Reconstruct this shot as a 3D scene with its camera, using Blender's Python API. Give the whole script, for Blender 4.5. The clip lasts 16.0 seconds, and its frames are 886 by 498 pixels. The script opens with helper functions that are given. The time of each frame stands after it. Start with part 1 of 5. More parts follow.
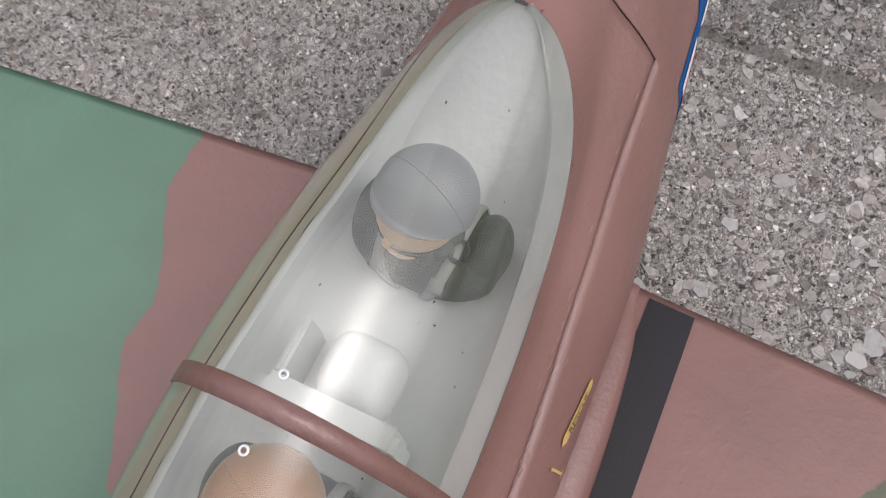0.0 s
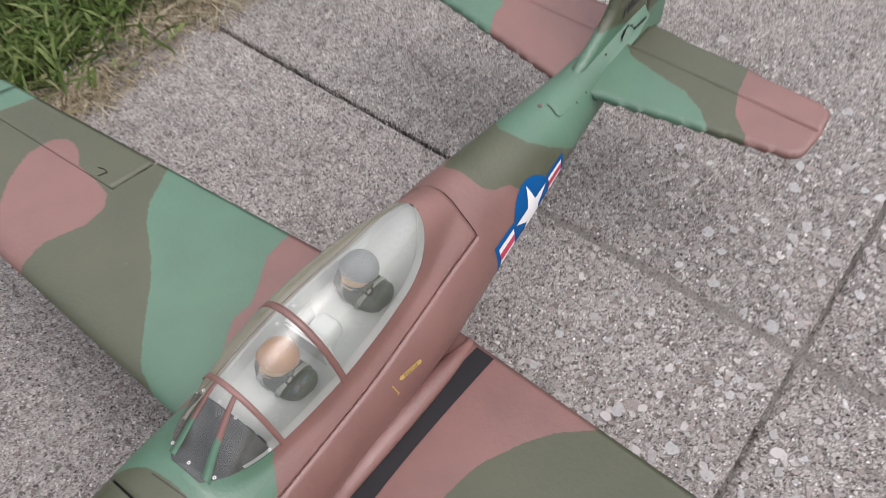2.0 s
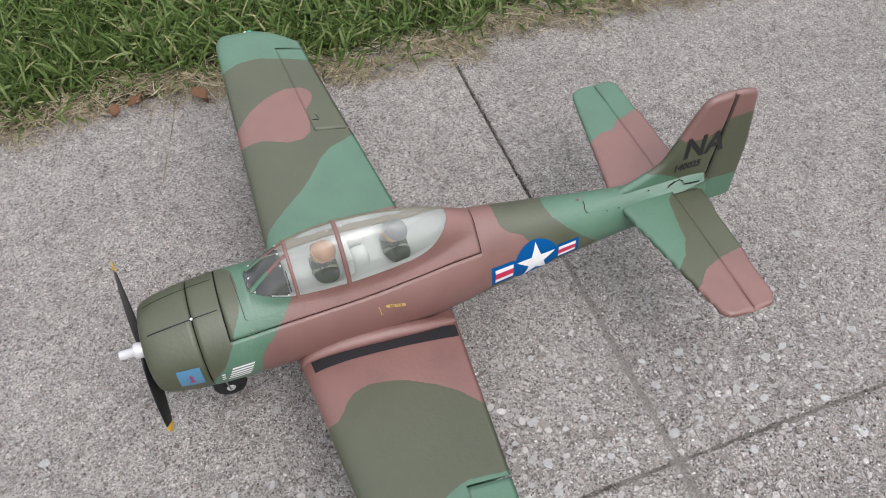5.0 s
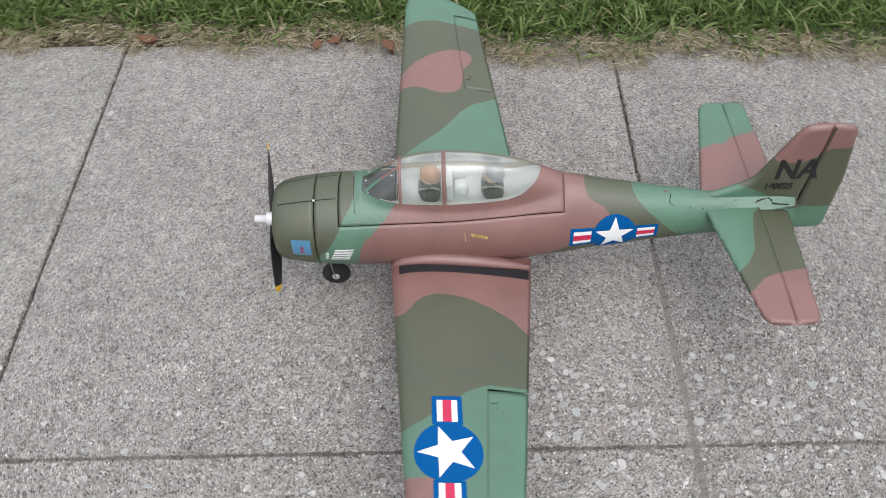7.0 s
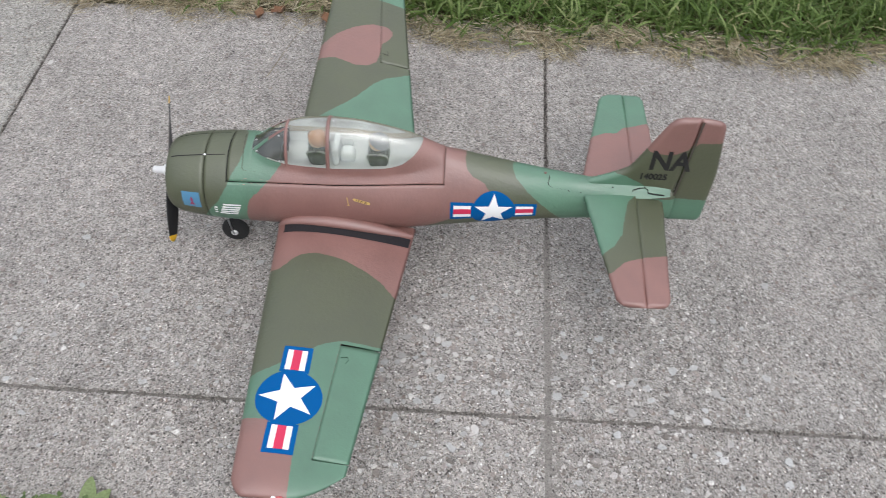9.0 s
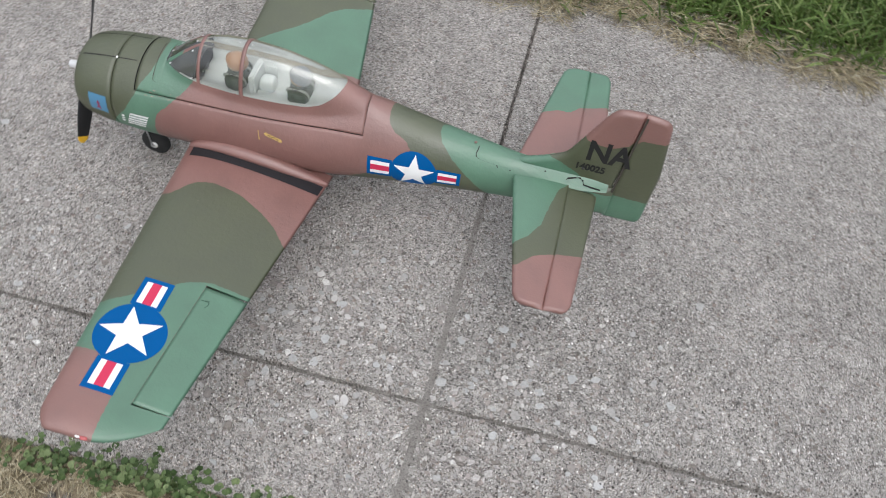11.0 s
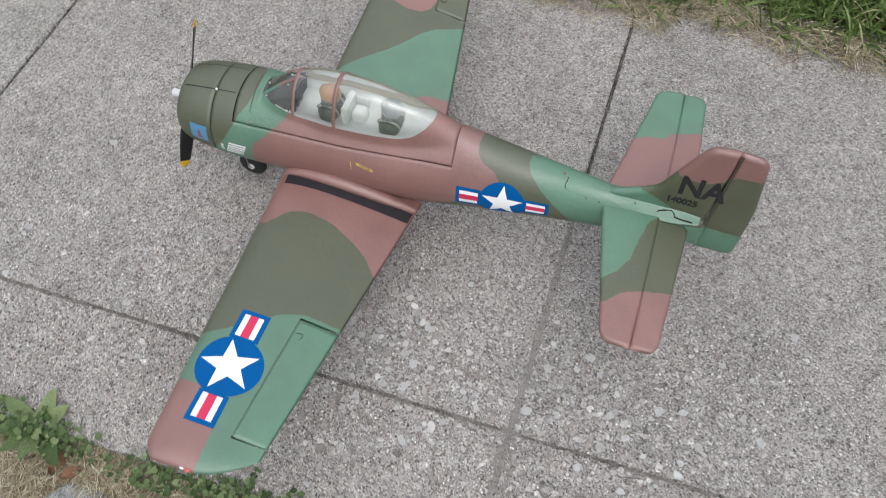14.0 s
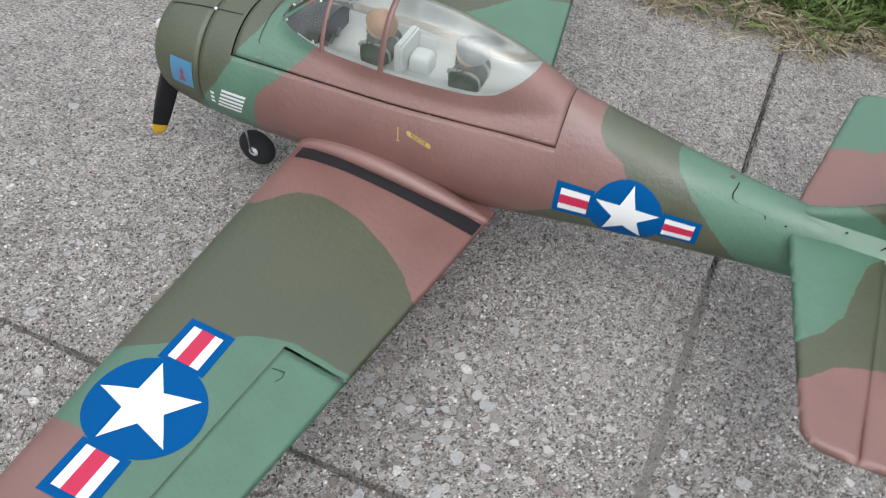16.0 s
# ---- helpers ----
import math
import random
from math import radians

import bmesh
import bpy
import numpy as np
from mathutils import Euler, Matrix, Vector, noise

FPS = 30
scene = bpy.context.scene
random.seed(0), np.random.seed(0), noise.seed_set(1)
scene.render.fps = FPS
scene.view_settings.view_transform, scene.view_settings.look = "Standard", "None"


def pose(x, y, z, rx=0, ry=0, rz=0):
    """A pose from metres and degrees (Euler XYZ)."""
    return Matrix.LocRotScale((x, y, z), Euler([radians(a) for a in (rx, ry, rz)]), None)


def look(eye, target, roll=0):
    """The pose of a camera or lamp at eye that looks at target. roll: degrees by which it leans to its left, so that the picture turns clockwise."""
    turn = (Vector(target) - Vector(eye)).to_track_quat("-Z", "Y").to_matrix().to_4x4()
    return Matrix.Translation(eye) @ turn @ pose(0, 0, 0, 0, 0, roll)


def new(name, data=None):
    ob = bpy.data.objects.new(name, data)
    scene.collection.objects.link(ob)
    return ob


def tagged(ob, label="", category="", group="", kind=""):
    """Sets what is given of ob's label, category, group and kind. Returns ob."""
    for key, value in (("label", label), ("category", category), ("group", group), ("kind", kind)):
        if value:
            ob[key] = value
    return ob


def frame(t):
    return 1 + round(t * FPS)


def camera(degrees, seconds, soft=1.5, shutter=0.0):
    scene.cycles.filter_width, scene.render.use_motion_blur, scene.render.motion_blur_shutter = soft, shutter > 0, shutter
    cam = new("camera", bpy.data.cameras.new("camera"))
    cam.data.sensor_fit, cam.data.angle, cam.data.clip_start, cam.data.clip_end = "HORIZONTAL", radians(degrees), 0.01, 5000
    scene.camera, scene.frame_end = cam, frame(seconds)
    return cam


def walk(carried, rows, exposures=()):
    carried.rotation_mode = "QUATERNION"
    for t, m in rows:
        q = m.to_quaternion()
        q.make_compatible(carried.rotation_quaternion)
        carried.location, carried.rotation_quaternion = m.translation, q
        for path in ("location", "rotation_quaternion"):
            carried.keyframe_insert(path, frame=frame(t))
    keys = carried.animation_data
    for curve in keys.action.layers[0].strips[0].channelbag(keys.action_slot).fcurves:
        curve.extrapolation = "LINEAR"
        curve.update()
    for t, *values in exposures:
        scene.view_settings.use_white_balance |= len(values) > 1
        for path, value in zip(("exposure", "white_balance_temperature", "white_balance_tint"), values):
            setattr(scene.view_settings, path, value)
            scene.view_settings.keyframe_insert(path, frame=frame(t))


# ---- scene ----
cam = camera(55.8, 16.0, 0.55, 0.35)
PATH = [
    (0, (0.288, -0.062, 0.468), (0.927, 0.366, -1.378), -9.1),
    (0.2, (0.2816, -0.0729, 0.4821), (0.7723, 0.2836, -0.8899), -10.89),
    (0.5, (0.267, -0.082, 0.492), (0.975, 0.421, -1.31), -9.3),
    (0.7, (0.2826, -0.0946, 0.5183), (0.7762, 0.3147, -0.8377), -13.08),
    (1, (0.278, -0.158, 0.584), (0.923, 0.485, -1.197), -17.7),
    (1.2, (0.2651, -0.2045, 0.6469), (0.7276, 0.2921, -0.6909), -17.42),
    (1.5, (0.246, -0.236, 0.725), (0.86, 0.428, -1.059), -12.5),
    (1.7, (0.2204, -0.2505, 0.7502), (0.7301, 0.2589, -0.5654), -9.53),
    (2, (0.155, -0.29, 0.815), (0.967, 0.44, -0.86), -5.9),
    (2.2, (0.1188, -0.3241, 0.8423), (0.7649, 0.2695, -0.3743), -4.38),
    (2.5, (0.093, -0.374, 0.871), (0.936, 0.504, -0.716), -1.7),
    (2.7, (0.1189, -0.4131, 0.8902), (0.6694, 0.3124, -0.3017), -1.03),
    (3, (0.168, -0.472, 0.902), (0.75, 0.602, -0.681), -2.0),
    (3.5, (0.228, -0.554, 0.95), (0.652, 0.594, -0.632), -4.2),
    (3.7, (0.234, -0.584, 0.995), (0.626, 0.55, -0.605), -4.2),
    (5.8, (0.167, -0.736, 1.092), (0.535, 0.482, -0.451), 1.4),
    (6, (0.144, -0.77, 1.101), (0.491, 0.463, -0.436), 2.8),
    (6.5, (0.149, -0.849, 1.132), (0.419, 0.408, -0.4), 2.6),
    (7, (0.316, -0.891, 1.13), (0.285, 0.402, -0.396), -2.5),
    (7.5, (0.424, -0.915, 1.14), (0.241, 0.383, -0.371), -0.6),
    (8, (0.461, -0.925, 1.156), (0.207, 0.366, -0.35), 0.2),
    (8.5, (0.48, -0.935, 1.156), (0.229, 0.329, -0.372), -1.0),
    (9, (0.52, -0.949, 1.14), (0.464, 0.33, -0.396), 1.3),
    (9.5, (0.559, -0.945, 1.126), (0.537, 0.308, -0.433), -0.0),
    (9.7, (0.562, -0.908, 1.121), (0.668, 0.296, -0.472), 3.8),
    (11.8, (0.808, -0.822, 1.092), (0.419, 0.265, -0.541), 7.0),
    (12, (0.817, -0.833, 1.099), (0.374, 0.25, -0.523), 5.5),
    (12.5, (0.825, -0.842, 1.105), (0.343, 0.26, -0.493), 4.6),
    (13, (0.826, -0.846, 1.102), (0.337, 0.272, -0.483), 3.0),
    (13.5, (0.776, -0.824, 1.098), (0.328, 0.275, -0.512), 3.4),
    (14, (0.692, -0.759, 1.158), (0.371, 0.268, -0.528), 0.4),
    (14.5, (0.675, -0.703, 1.154), (0.364, 0.34, -0.524), 0.1),
    (15, (0.748, -0.601, 1.066), (0.136, 0.289, -0.617), -1.8),
    (15.2, (0.7308, -0.5990, 0.9742), (0.2605, 0.1280, -0.2506), -1.56),
    (15.5, (0.699, -0.554, 0.865), (0.057, 0.427, -0.755), -1.5),
    (15.7, (0.6554, -0.5881, 0.7826), (0.2221, 0.2573, -0.3783), 1.65),
    (16, (0.596, -0.627, 0.712), (0.131, 0.623, -0.779), 4.7),
]
LIGHT = [(0.0, 0.31, 6490, 16), (1.5, 0.46, 6480, 16), (3.5, 0.57, 6450, 15), (6.5, 0.55, 6260, 10), (9.5, 0.56, 6250, 10), (12.0, 0.47, 6250, 9), (14.0, 0.50, 6220, 9), (16.0, 0.47, 6180, 8)]
walk(cam, [(t, look(eye, target, roll)) for t, eye, target, roll in PATH], LIGHT)
import functools

# ---- daylight: bright overcast ----
world = bpy.data.worlds.new("overcast_sky")
scene.world = world
world.use_nodes = True
wn, wl = world.node_tree.nodes, world.node_tree.links
sky = wn.new("ShaderNodeTexSky")
sky.sky_type = "NISHITA"
sky.sun_disc = False
sky.sun_elevation = radians(58)
sky.sun_rotation = radians(160)
sky.dust_density = 4.0
pale = wn.new("ShaderNodeHueSaturation")
pale.inputs["Saturation"].default_value = 0.32
wl.new(sky.outputs[0], pale.inputs["Color"])
wl.new(pale.outputs[0], wn["Background"].inputs["Color"])
wn["Background"].inputs["Strength"].default_value = 0.135
sun_data = bpy.data.lights.new("sun", "SUN")
sun_data.energy = 1.0
sun_data.angle = radians(110)
sun_data.color = (1.0, 0.98, 0.955)
sun = new("sun", sun_data)
sun.matrix_world = look((-0.25, 0.50, 3.0), (0, 0, 0))


# ---- materials ----
def material(name, rough=0.6, metallic=0.0, base=(0.5, 0.5, 0.5), specular=0.5):
    m = bpy.data.materials.new(name)
    m.use_nodes = True
    b = m.node_tree.nodes["Principled BSDF"]
    b.inputs["Base Color"].default_value = (*base, 1)
    b.inputs["Roughness"].default_value = rough
    b.inputs["Metallic"].default_value = metallic
    b.inputs["Specular IOR Level"].default_value = specular
    return m


def kit(m):
    """Shorthand to add and link nodes of a material."""
    nt = m.node_tree

    def add(kind, values=None, **props):
        n = nt.nodes.new(kind)
        if "operation" in props:
            n.operation = props["operation"]
        if "data_type" in props:
            n.data_type = props["data_type"]
        if "blend_type" in props:
            n.blend_type = props["blend_type"]
        if "attribute_name" in props:
            n.attribute_name = props["attribute_name"]
        for k, v in (values or {}).items():
            if isinstance(v, bpy.types.NodeSocket):
                nt.links.new(v, n.inputs[k])
            else:
                n.inputs[k].default_value = v
        return n

    return add, nt.nodes["Principled BSDF"], nt.links


def mix_colour(add, fac, a, b, how="MIX"):
    n = add("ShaderNodeMix", data_type="RGBA", blend_type=how)
    n.inputs[0].default_value = 0.5
    for socket, v in ((n.inputs[0], fac), (n.inputs[6], a), (n.inputs[7], b)):
        if isinstance(v, bpy.types.NodeSocket):
            n.id_data.links.new(v, socket)
        elif isinstance(v, tuple):
            socket.default_value = (*v, 1)
        else:
            socket.default_value = v
    return n.outputs[2]


def ramp(add, fac, stops):
    n = add("ShaderNodeValToRGB", {"Fac": fac})
    els = n.color_ramp.elements
    while len(els) < len(stops):
        els.new(0.5)
    for e, (p, c) in zip(els, stops):
        e.position, e.color = p, ((*c, 1) if isinstance(c, tuple) else (c, c, c, 1))
    return n.outputs[0]


def rough_paint(name, base, rough=0.55, scale=300, bump=0.15, vary=0.12, metallic=0.0, specular=0.5):
    """A plain colour with fine grain, faint stains and a little relief."""
    m = material(name, rough, metallic, base, specular)
    add, b, links = kit(m)
    pos = add("ShaderNodeTexCoord").outputs["Object"]
    fine = add("ShaderNodeTexNoise", {"Vector": pos, "Scale": scale, "Detail": 4.0})
    wide = add("ShaderNodeTexNoise", {"Vector": pos, "Scale": scale / 12, "Detail": 3.0})
    lo, hi = tuple(c * (1 - vary) for c in base), tuple(min(1, c * (1 + vary)) for c in base)
    links.new(mix_colour(add, wide.outputs[0], lo, hi), b.inputs["Base Color"])
    bm_ = add("ShaderNodeBump", {"Strength": bump, "Distance": 0.001, "Height": fine.outputs[0]})
    links.new(bm_.outputs[0], b.inputs["Normal"])
    return m


OLIVE, GREEN, TAN = (0.064, 0.072, 0.036), (0.075, 0.168, 0.106), (0.205, 0.099, 0.083)


def camo_material():
    """Brush-painted foam: three flat colours with borders from two signed-distance layers."""
    m = material("camouflage_paint", 0.55, specular=1.0)
    add, b, links = kit(m)
    pos = add("ShaderNodeTexCoord").outputs["Object"]
    wob = add("ShaderNodeTexNoise", {"Vector": pos, "Scale": 160.0, "Detail": 3.0})
    off = add("ShaderNodeMath", {0: wob.outputs[0], 1: 0.5}, operation="SUBTRACT")
    off = add("ShaderNodeMath", {0: off.outputs[0], 1: 0.0035}, operation="MULTIPLY")
    masks = []
    for key in ("tan", "green"):
        a = add("ShaderNodeAttribute", attribute_name=key)
        s = add("ShaderNodeMath", {0: a.outputs["Fac"], 1: off.outputs[0]}, operation="ADD")
        r = add("ShaderNodeMapRange", {"Value": s.outputs[0], "From Min": -0.0004, "From Max": 0.0004})
        masks.append(r.outputs[0])
    wide = add("ShaderNodeTexNoise", {"Vector": pos, "Scale": 22.0, "Detail": 4.0})
    brush = add("ShaderNodeTexNoise", {"Vector": pos, "Scale": 500.0, "Detail": 2.0})
    col = mix_colour(add, masks[1], OLIVE, GREEN)
    col = mix_colour(add, masks[0], col, TAN)
    shade = ramp(add, wide.outputs[0], [(0.3, 0.88), (0.7, 1.1)])
    col = mix_colour(add, 1.0, col, shade, "MULTIPLY")
    scuff = add("ShaderNodeTexNoise", {"Vector": pos, "Scale": 75.0, "Detail": 6.0, "Roughness": 0.7})
    fleck = ramp(add, scuff.outputs[0], [(0.70, 0.0), (0.76, 0.35)])
    col = mix_colour(add, fleck, col, (0.36, 0.30, 0.26))
    links.new(col, b.inputs["Base Color"])
    peel = add("ShaderNodeTexNoise", {"Vector": pos, "Scale": 170.0, "Detail": 3.0})
    h = add("ShaderNodeMath", {0: peel.outputs[0], 1: 0.6}, operation="MULTIPLY")
    h = add("ShaderNodeMath", {0: brush.outputs[0], 1: 0.25, 2: h.outputs[0]}, operation="MULTIPLY_ADD")
    bump = add("ShaderNodeBump", {"Strength": 0.75, "Distance": 0.0012, "Height": h.outputs[0]})
    links.new(bump.outputs[0], b.inputs["Normal"])
    links.new(ramp(add, wide.outputs[0], [(0.3, 0.40), (0.7, 0.56)]), b.inputs["Roughness"])
    return m


def concrete_material(name, tint, dark):
    """Weathered concrete with exposed aggregate: chips of several sizes in sandy mortar."""
    m = material(name, 0.92, specular=0.25)
    add, b, links = kit(m)
    pos = add("ShaderNodeNewGeometry").outputs["Position"]
    warp = add("ShaderNodeTexNoise", {"Vector": pos, "Scale": 90.0, "Detail": 3.0})
    p = mix_colour(add, 0.008, pos, warp.outputs["Color"], "ADD")
    sand = add("ShaderNodeTexNoise", {"Vector": pos, "Scale": 900.0, "Detail": 3.0, "Roughness": 0.7})
    stain = add("ShaderNodeTexNoise", {"Vector": pos, "Scale": 5.0, "Detail": 6.0, "Roughness": 0.65})
    patch = add("ShaderNodeTexNoise", {"Vector": pos, "Scale": 38.0, "Detail": 5.0})
    col = ramp(add, sand.outputs[0], [(0.32, tuple(c * 0.25 for c in tint)), (0.46, tuple(c * 0.87 for c in tint)), (0.66, tuple(min(1, c * 1.42) for c in tint))])
    salt = add("ShaderNodeTexVoronoi", {"Vector": p, "Scale": 500.0, "Randomness": 1.0})
    grain = add("ShaderNodeSeparateColor", {"Color": salt.outputs["Color"]})
    col = mix_colour(add, 1.0, col, ramp(add, grain.outputs[2], [(0.0, 0.24), (0.19, 0.84), (0.75, 1.08), (0.92, 1.25), (1.0, 1.6)]), "MULTIPLY")
    coarse = add("ShaderNodeTexVoronoi", {"Vector": p, "Scale": 330.0, "Randomness": 1.0})
    lumps = add("ShaderNodeSeparateColor", {"Color": coarse.outputs["Color"]})
    col = mix_colour(add, 1.0, col, ramp(add, lumps.outputs[0], [(0.0, 0.55), (0.25, 0.90), (0.75, 1.08), (1.0, 1.40)]), "MULTIPLY")
    height = add("ShaderNodeMath", {0: grain.outputs[2], 1: 0.5, 2: sand.outputs[0]}, operation="MULTIPLY_ADD").outputs[0]
    for scale, share, deep in ((420.0, 0.45, 0.5), (250.0, 0.40, 0.8), (130.0, 0.22, 1.0)):
        v = add("ShaderNodeTexVoronoi", {"Vector": p, "Scale": scale, "Randomness": 1.0})
        cell = add("ShaderNodeSeparateColor", {"Color": v.outputs["Color"]})
        near = add("ShaderNodeMapRange", {"Value": v.outputs["Distance"], "From Min": 0.50, "From Max": 0.34})
        pick = add("ShaderNodeMath", {0: cell.outputs[0], 1: share}, operation="LESS_THAN")
        mask = add("ShaderNodeMath", {0: near.outputs[0], 1: pick.outputs[0]}, operation="MULTIPLY")
        mask = add("ShaderNodeMath", {0: mask.outputs[0], 1: 0.85}, operation="MULTIPLY")
        chip = ramp(add, cell.outputs[1], [(0.0, tuple(c * 0.30 for c in tint)), (0.22, (tint[0] * 0.75, tint[1] * 0.64, tint[2] * 0.58)), (0.45, tuple(c * 1.0 for c in tint)), (0.72, tuple(min(1, c * 1.30) for c in tint)), (0.92, (0.60, 0.575, 0.55))])
        col = mix_colour(add, mask.outputs[0], col, chip)
        height = add("ShaderNodeMath", {0: mask.outputs[0], 1: deep, 2: height}, operation="MULTIPLY_ADD").outputs[0]
    col = mix_colour(add, 1.0, col, ramp(add, stain.outputs[0], [(0.3, dark), (0.7, 1.12)]), "MULTIPLY")
    col = mix_colour(add, 1.0, col, ramp(add, patch.outputs[0], [(0.3, 0.82), (0.7, 1.1)]), "MULTIPLY")
    info = add("ShaderNodeObjectInfo")
    col = mix_colour(add, 1.0, col, ramp(add, info.outputs["Random"], [(0.0, 0.94), (1.0, 1.05)]), "MULTIPLY")
    links.new(col, b.inputs["Base Color"])
    bump = add("ShaderNodeBump", {"Strength": 1.0, "Distance": 0.0022, "Height": height})
    links.new(bump.outputs[0], b.inputs["Normal"])
    return m


def island_material(name, stops, rough=0.8, bump=0.3, scale=400.0, specular=0.3):
    """A colour picked per loose piece from a ramp, with grain."""
    m = material(name, rough, specular=specular)
    add, b, links = kit(m)
    geo = add("ShaderNodeNewGeometry")
    n = add("ShaderNodeTexNoise", {"Vector": geo.outputs["Position"], "Scale": scale, "Detail": 4.0})
    col = ramp(add, geo.outputs["Random Per Island"], stops)
    col = mix_colour(add, 1.0, col, ramp(add, n.outputs[0], [(0.3, 0.72), (0.7, 1.18)]), "MULTIPLY")
    links.new(col, b.inputs["Base Color"])
    links.new(add("ShaderNodeBump", {"Strength": bump, "Distance": 0.001, "Height": n.outputs[0]}).outputs[0], b.inputs["Normal"])
    return m


def leaf_material(name, stops, through_light=0.25):
    m = island_material(name, stops, 0.55, 0.1, 300.0)
    m.node_tree.nodes["Principled BSDF"].inputs["Subsurface Weight"].default_value = 0.0
    add, b, links = kit(m)
    tr = add("ShaderNodeBsdfTranslucent")
    links.new(b.inputs["Base Color"].links[0].from_socket, tr.inputs["Color"])
    mx = add("ShaderNodeMixShader", {0: through_light, 1: b.outputs[0], 2: tr.outputs[0]})
    links.new(mx.outputs[0], m.node_tree.nodes["Material Output"].inputs["Surface"])
    return m


def ground_material(name, a, c, d, scale):
    m = material(name, 0.95, specular=0.2)
    add, b, links = kit(m)
    pos = add("ShaderNodeNewGeometry").outputs["Position"]
    n1 = add("ShaderNodeTexNoise", {"Vector": pos, "Scale": scale, "Detail": 8.0, "Roughness": 0.7})
    n2 = add("ShaderNodeTexNoise", {"Vector": pos, "Scale": scale / 14, "Detail": 5.0})
    col = mix_colour(add, ramp(add, n2.outputs[0], [(0.35, 0.0), (0.65, 1.0)]), a, c)
    col = mix_colour(add, ramp(add, n1.outputs[0], [(0.45, 0.0), (0.62, 0.8)]), col, d)
    links.new(col, b.inputs["Base Color"])
    links.new(add("ShaderNodeBump", {"Strength": 0.9, "Distance": 0.006, "Height": n1.outputs[0]}).outputs[0], b.inputs["Normal"])
    return m


def flag_material():
    """Split blue-grey flagstone: dark cleft faces under a worn, pale, dusty film."""
    m = material("blue_grey_flagstone", 0.75, specular=0.35)
    add, b, links = kit(m)
    pos = add("ShaderNodeNewGeometry").outputs["Position"]
    warp = add("ShaderNodeTexNoise", {"Vector": pos, "Scale": 14.0, "Detail": 4.0})
    p = mix_colour(add, 0.05, pos, warp.outputs["Color"], "ADD")
    broad = add("ShaderNodeTexNoise", {"Vector": p, "Scale": 17.0, "Detail": 7.0, "Roughness": 0.75})
    cleft = add("ShaderNodeTexNoise", {"Vector": p, "Scale": 45.0, "Detail": 8.0, "Roughness": 0.75})
    fine = add("ShaderNodeTexNoise", {"Vector": pos, "Scale": 420.0, "Detail": 4.0, "Roughness": 0.7})
    col = ramp(add, broad.outputs[0], [(0.36, (0.085, 0.100, 0.118)), (0.46, (0.190, 0.202, 0.208)), (0.60, (0.305, 0.305, 0.285))])
    film = ramp(add, cleft.outputs[0], [(0.46, 0.0), (0.56, 0.65), (0.70, 0.9)])
    col = mix_colour(add, film, col, (0.37, 0.37, 0.345))
    pit = ramp(add, fine.outputs[0], [(0.36, 0.40), (0.50, 1.0), (0.68, 1.30)])
    col = mix_colour(add, 1.0, col, pit, "MULTIPLY")
    links.new(col, b.inputs["Base Color"])
    h = add("ShaderNodeMath", {0: cleft.outputs[0], 1: 2.2, 2: fine.outputs[0]}, operation="MULTIPLY_ADD")
    links.new(add("ShaderNodeBump", {"Strength": 0.9, "Distance": 0.003, "Height": h.outputs[0]}).outputs[0], b.inputs["Normal"])
    return m


def chip_material():
    """Flat pale stone chips, each with its own grey."""
    m = material("pale_flat_chips", 0.75, specular=0.3)
    add, b, links = kit(m)
    pos = add("ShaderNodeNewGeometry").outputs["Position"]
    n = add("ShaderNodeTexNoise", {"Vector": pos, "Scale": 260.0, "Detail": 5.0, "Roughness": 0.65})
    col = ramp(add, add("ShaderNodeObjectInfo").outputs["Random"], [(0.0, (0.255, 0.228, 0.210)), (0.25, (0.330, 0.315, 0.300)), (0.6, (0.375, 0.370, 0.358)), (0.92, (0.415, 0.412, 0.402)), (1.0, (0.52, 0.51, 0.50))])
    col = mix_colour(add, 1.0, col, ramp(add, n.outputs[0], [(0.3, 0.78), (0.55, 1.0), (0.75, 1.10)]), "MULTIPLY")
    links.new(col, b.inputs["Base Color"])
    links.new(add("ShaderNodeBump", {"Strength": 0.5, "Distance": 0.0012, "Height": n.outputs[0]}).outputs[0], b.inputs["Normal"])
    return m


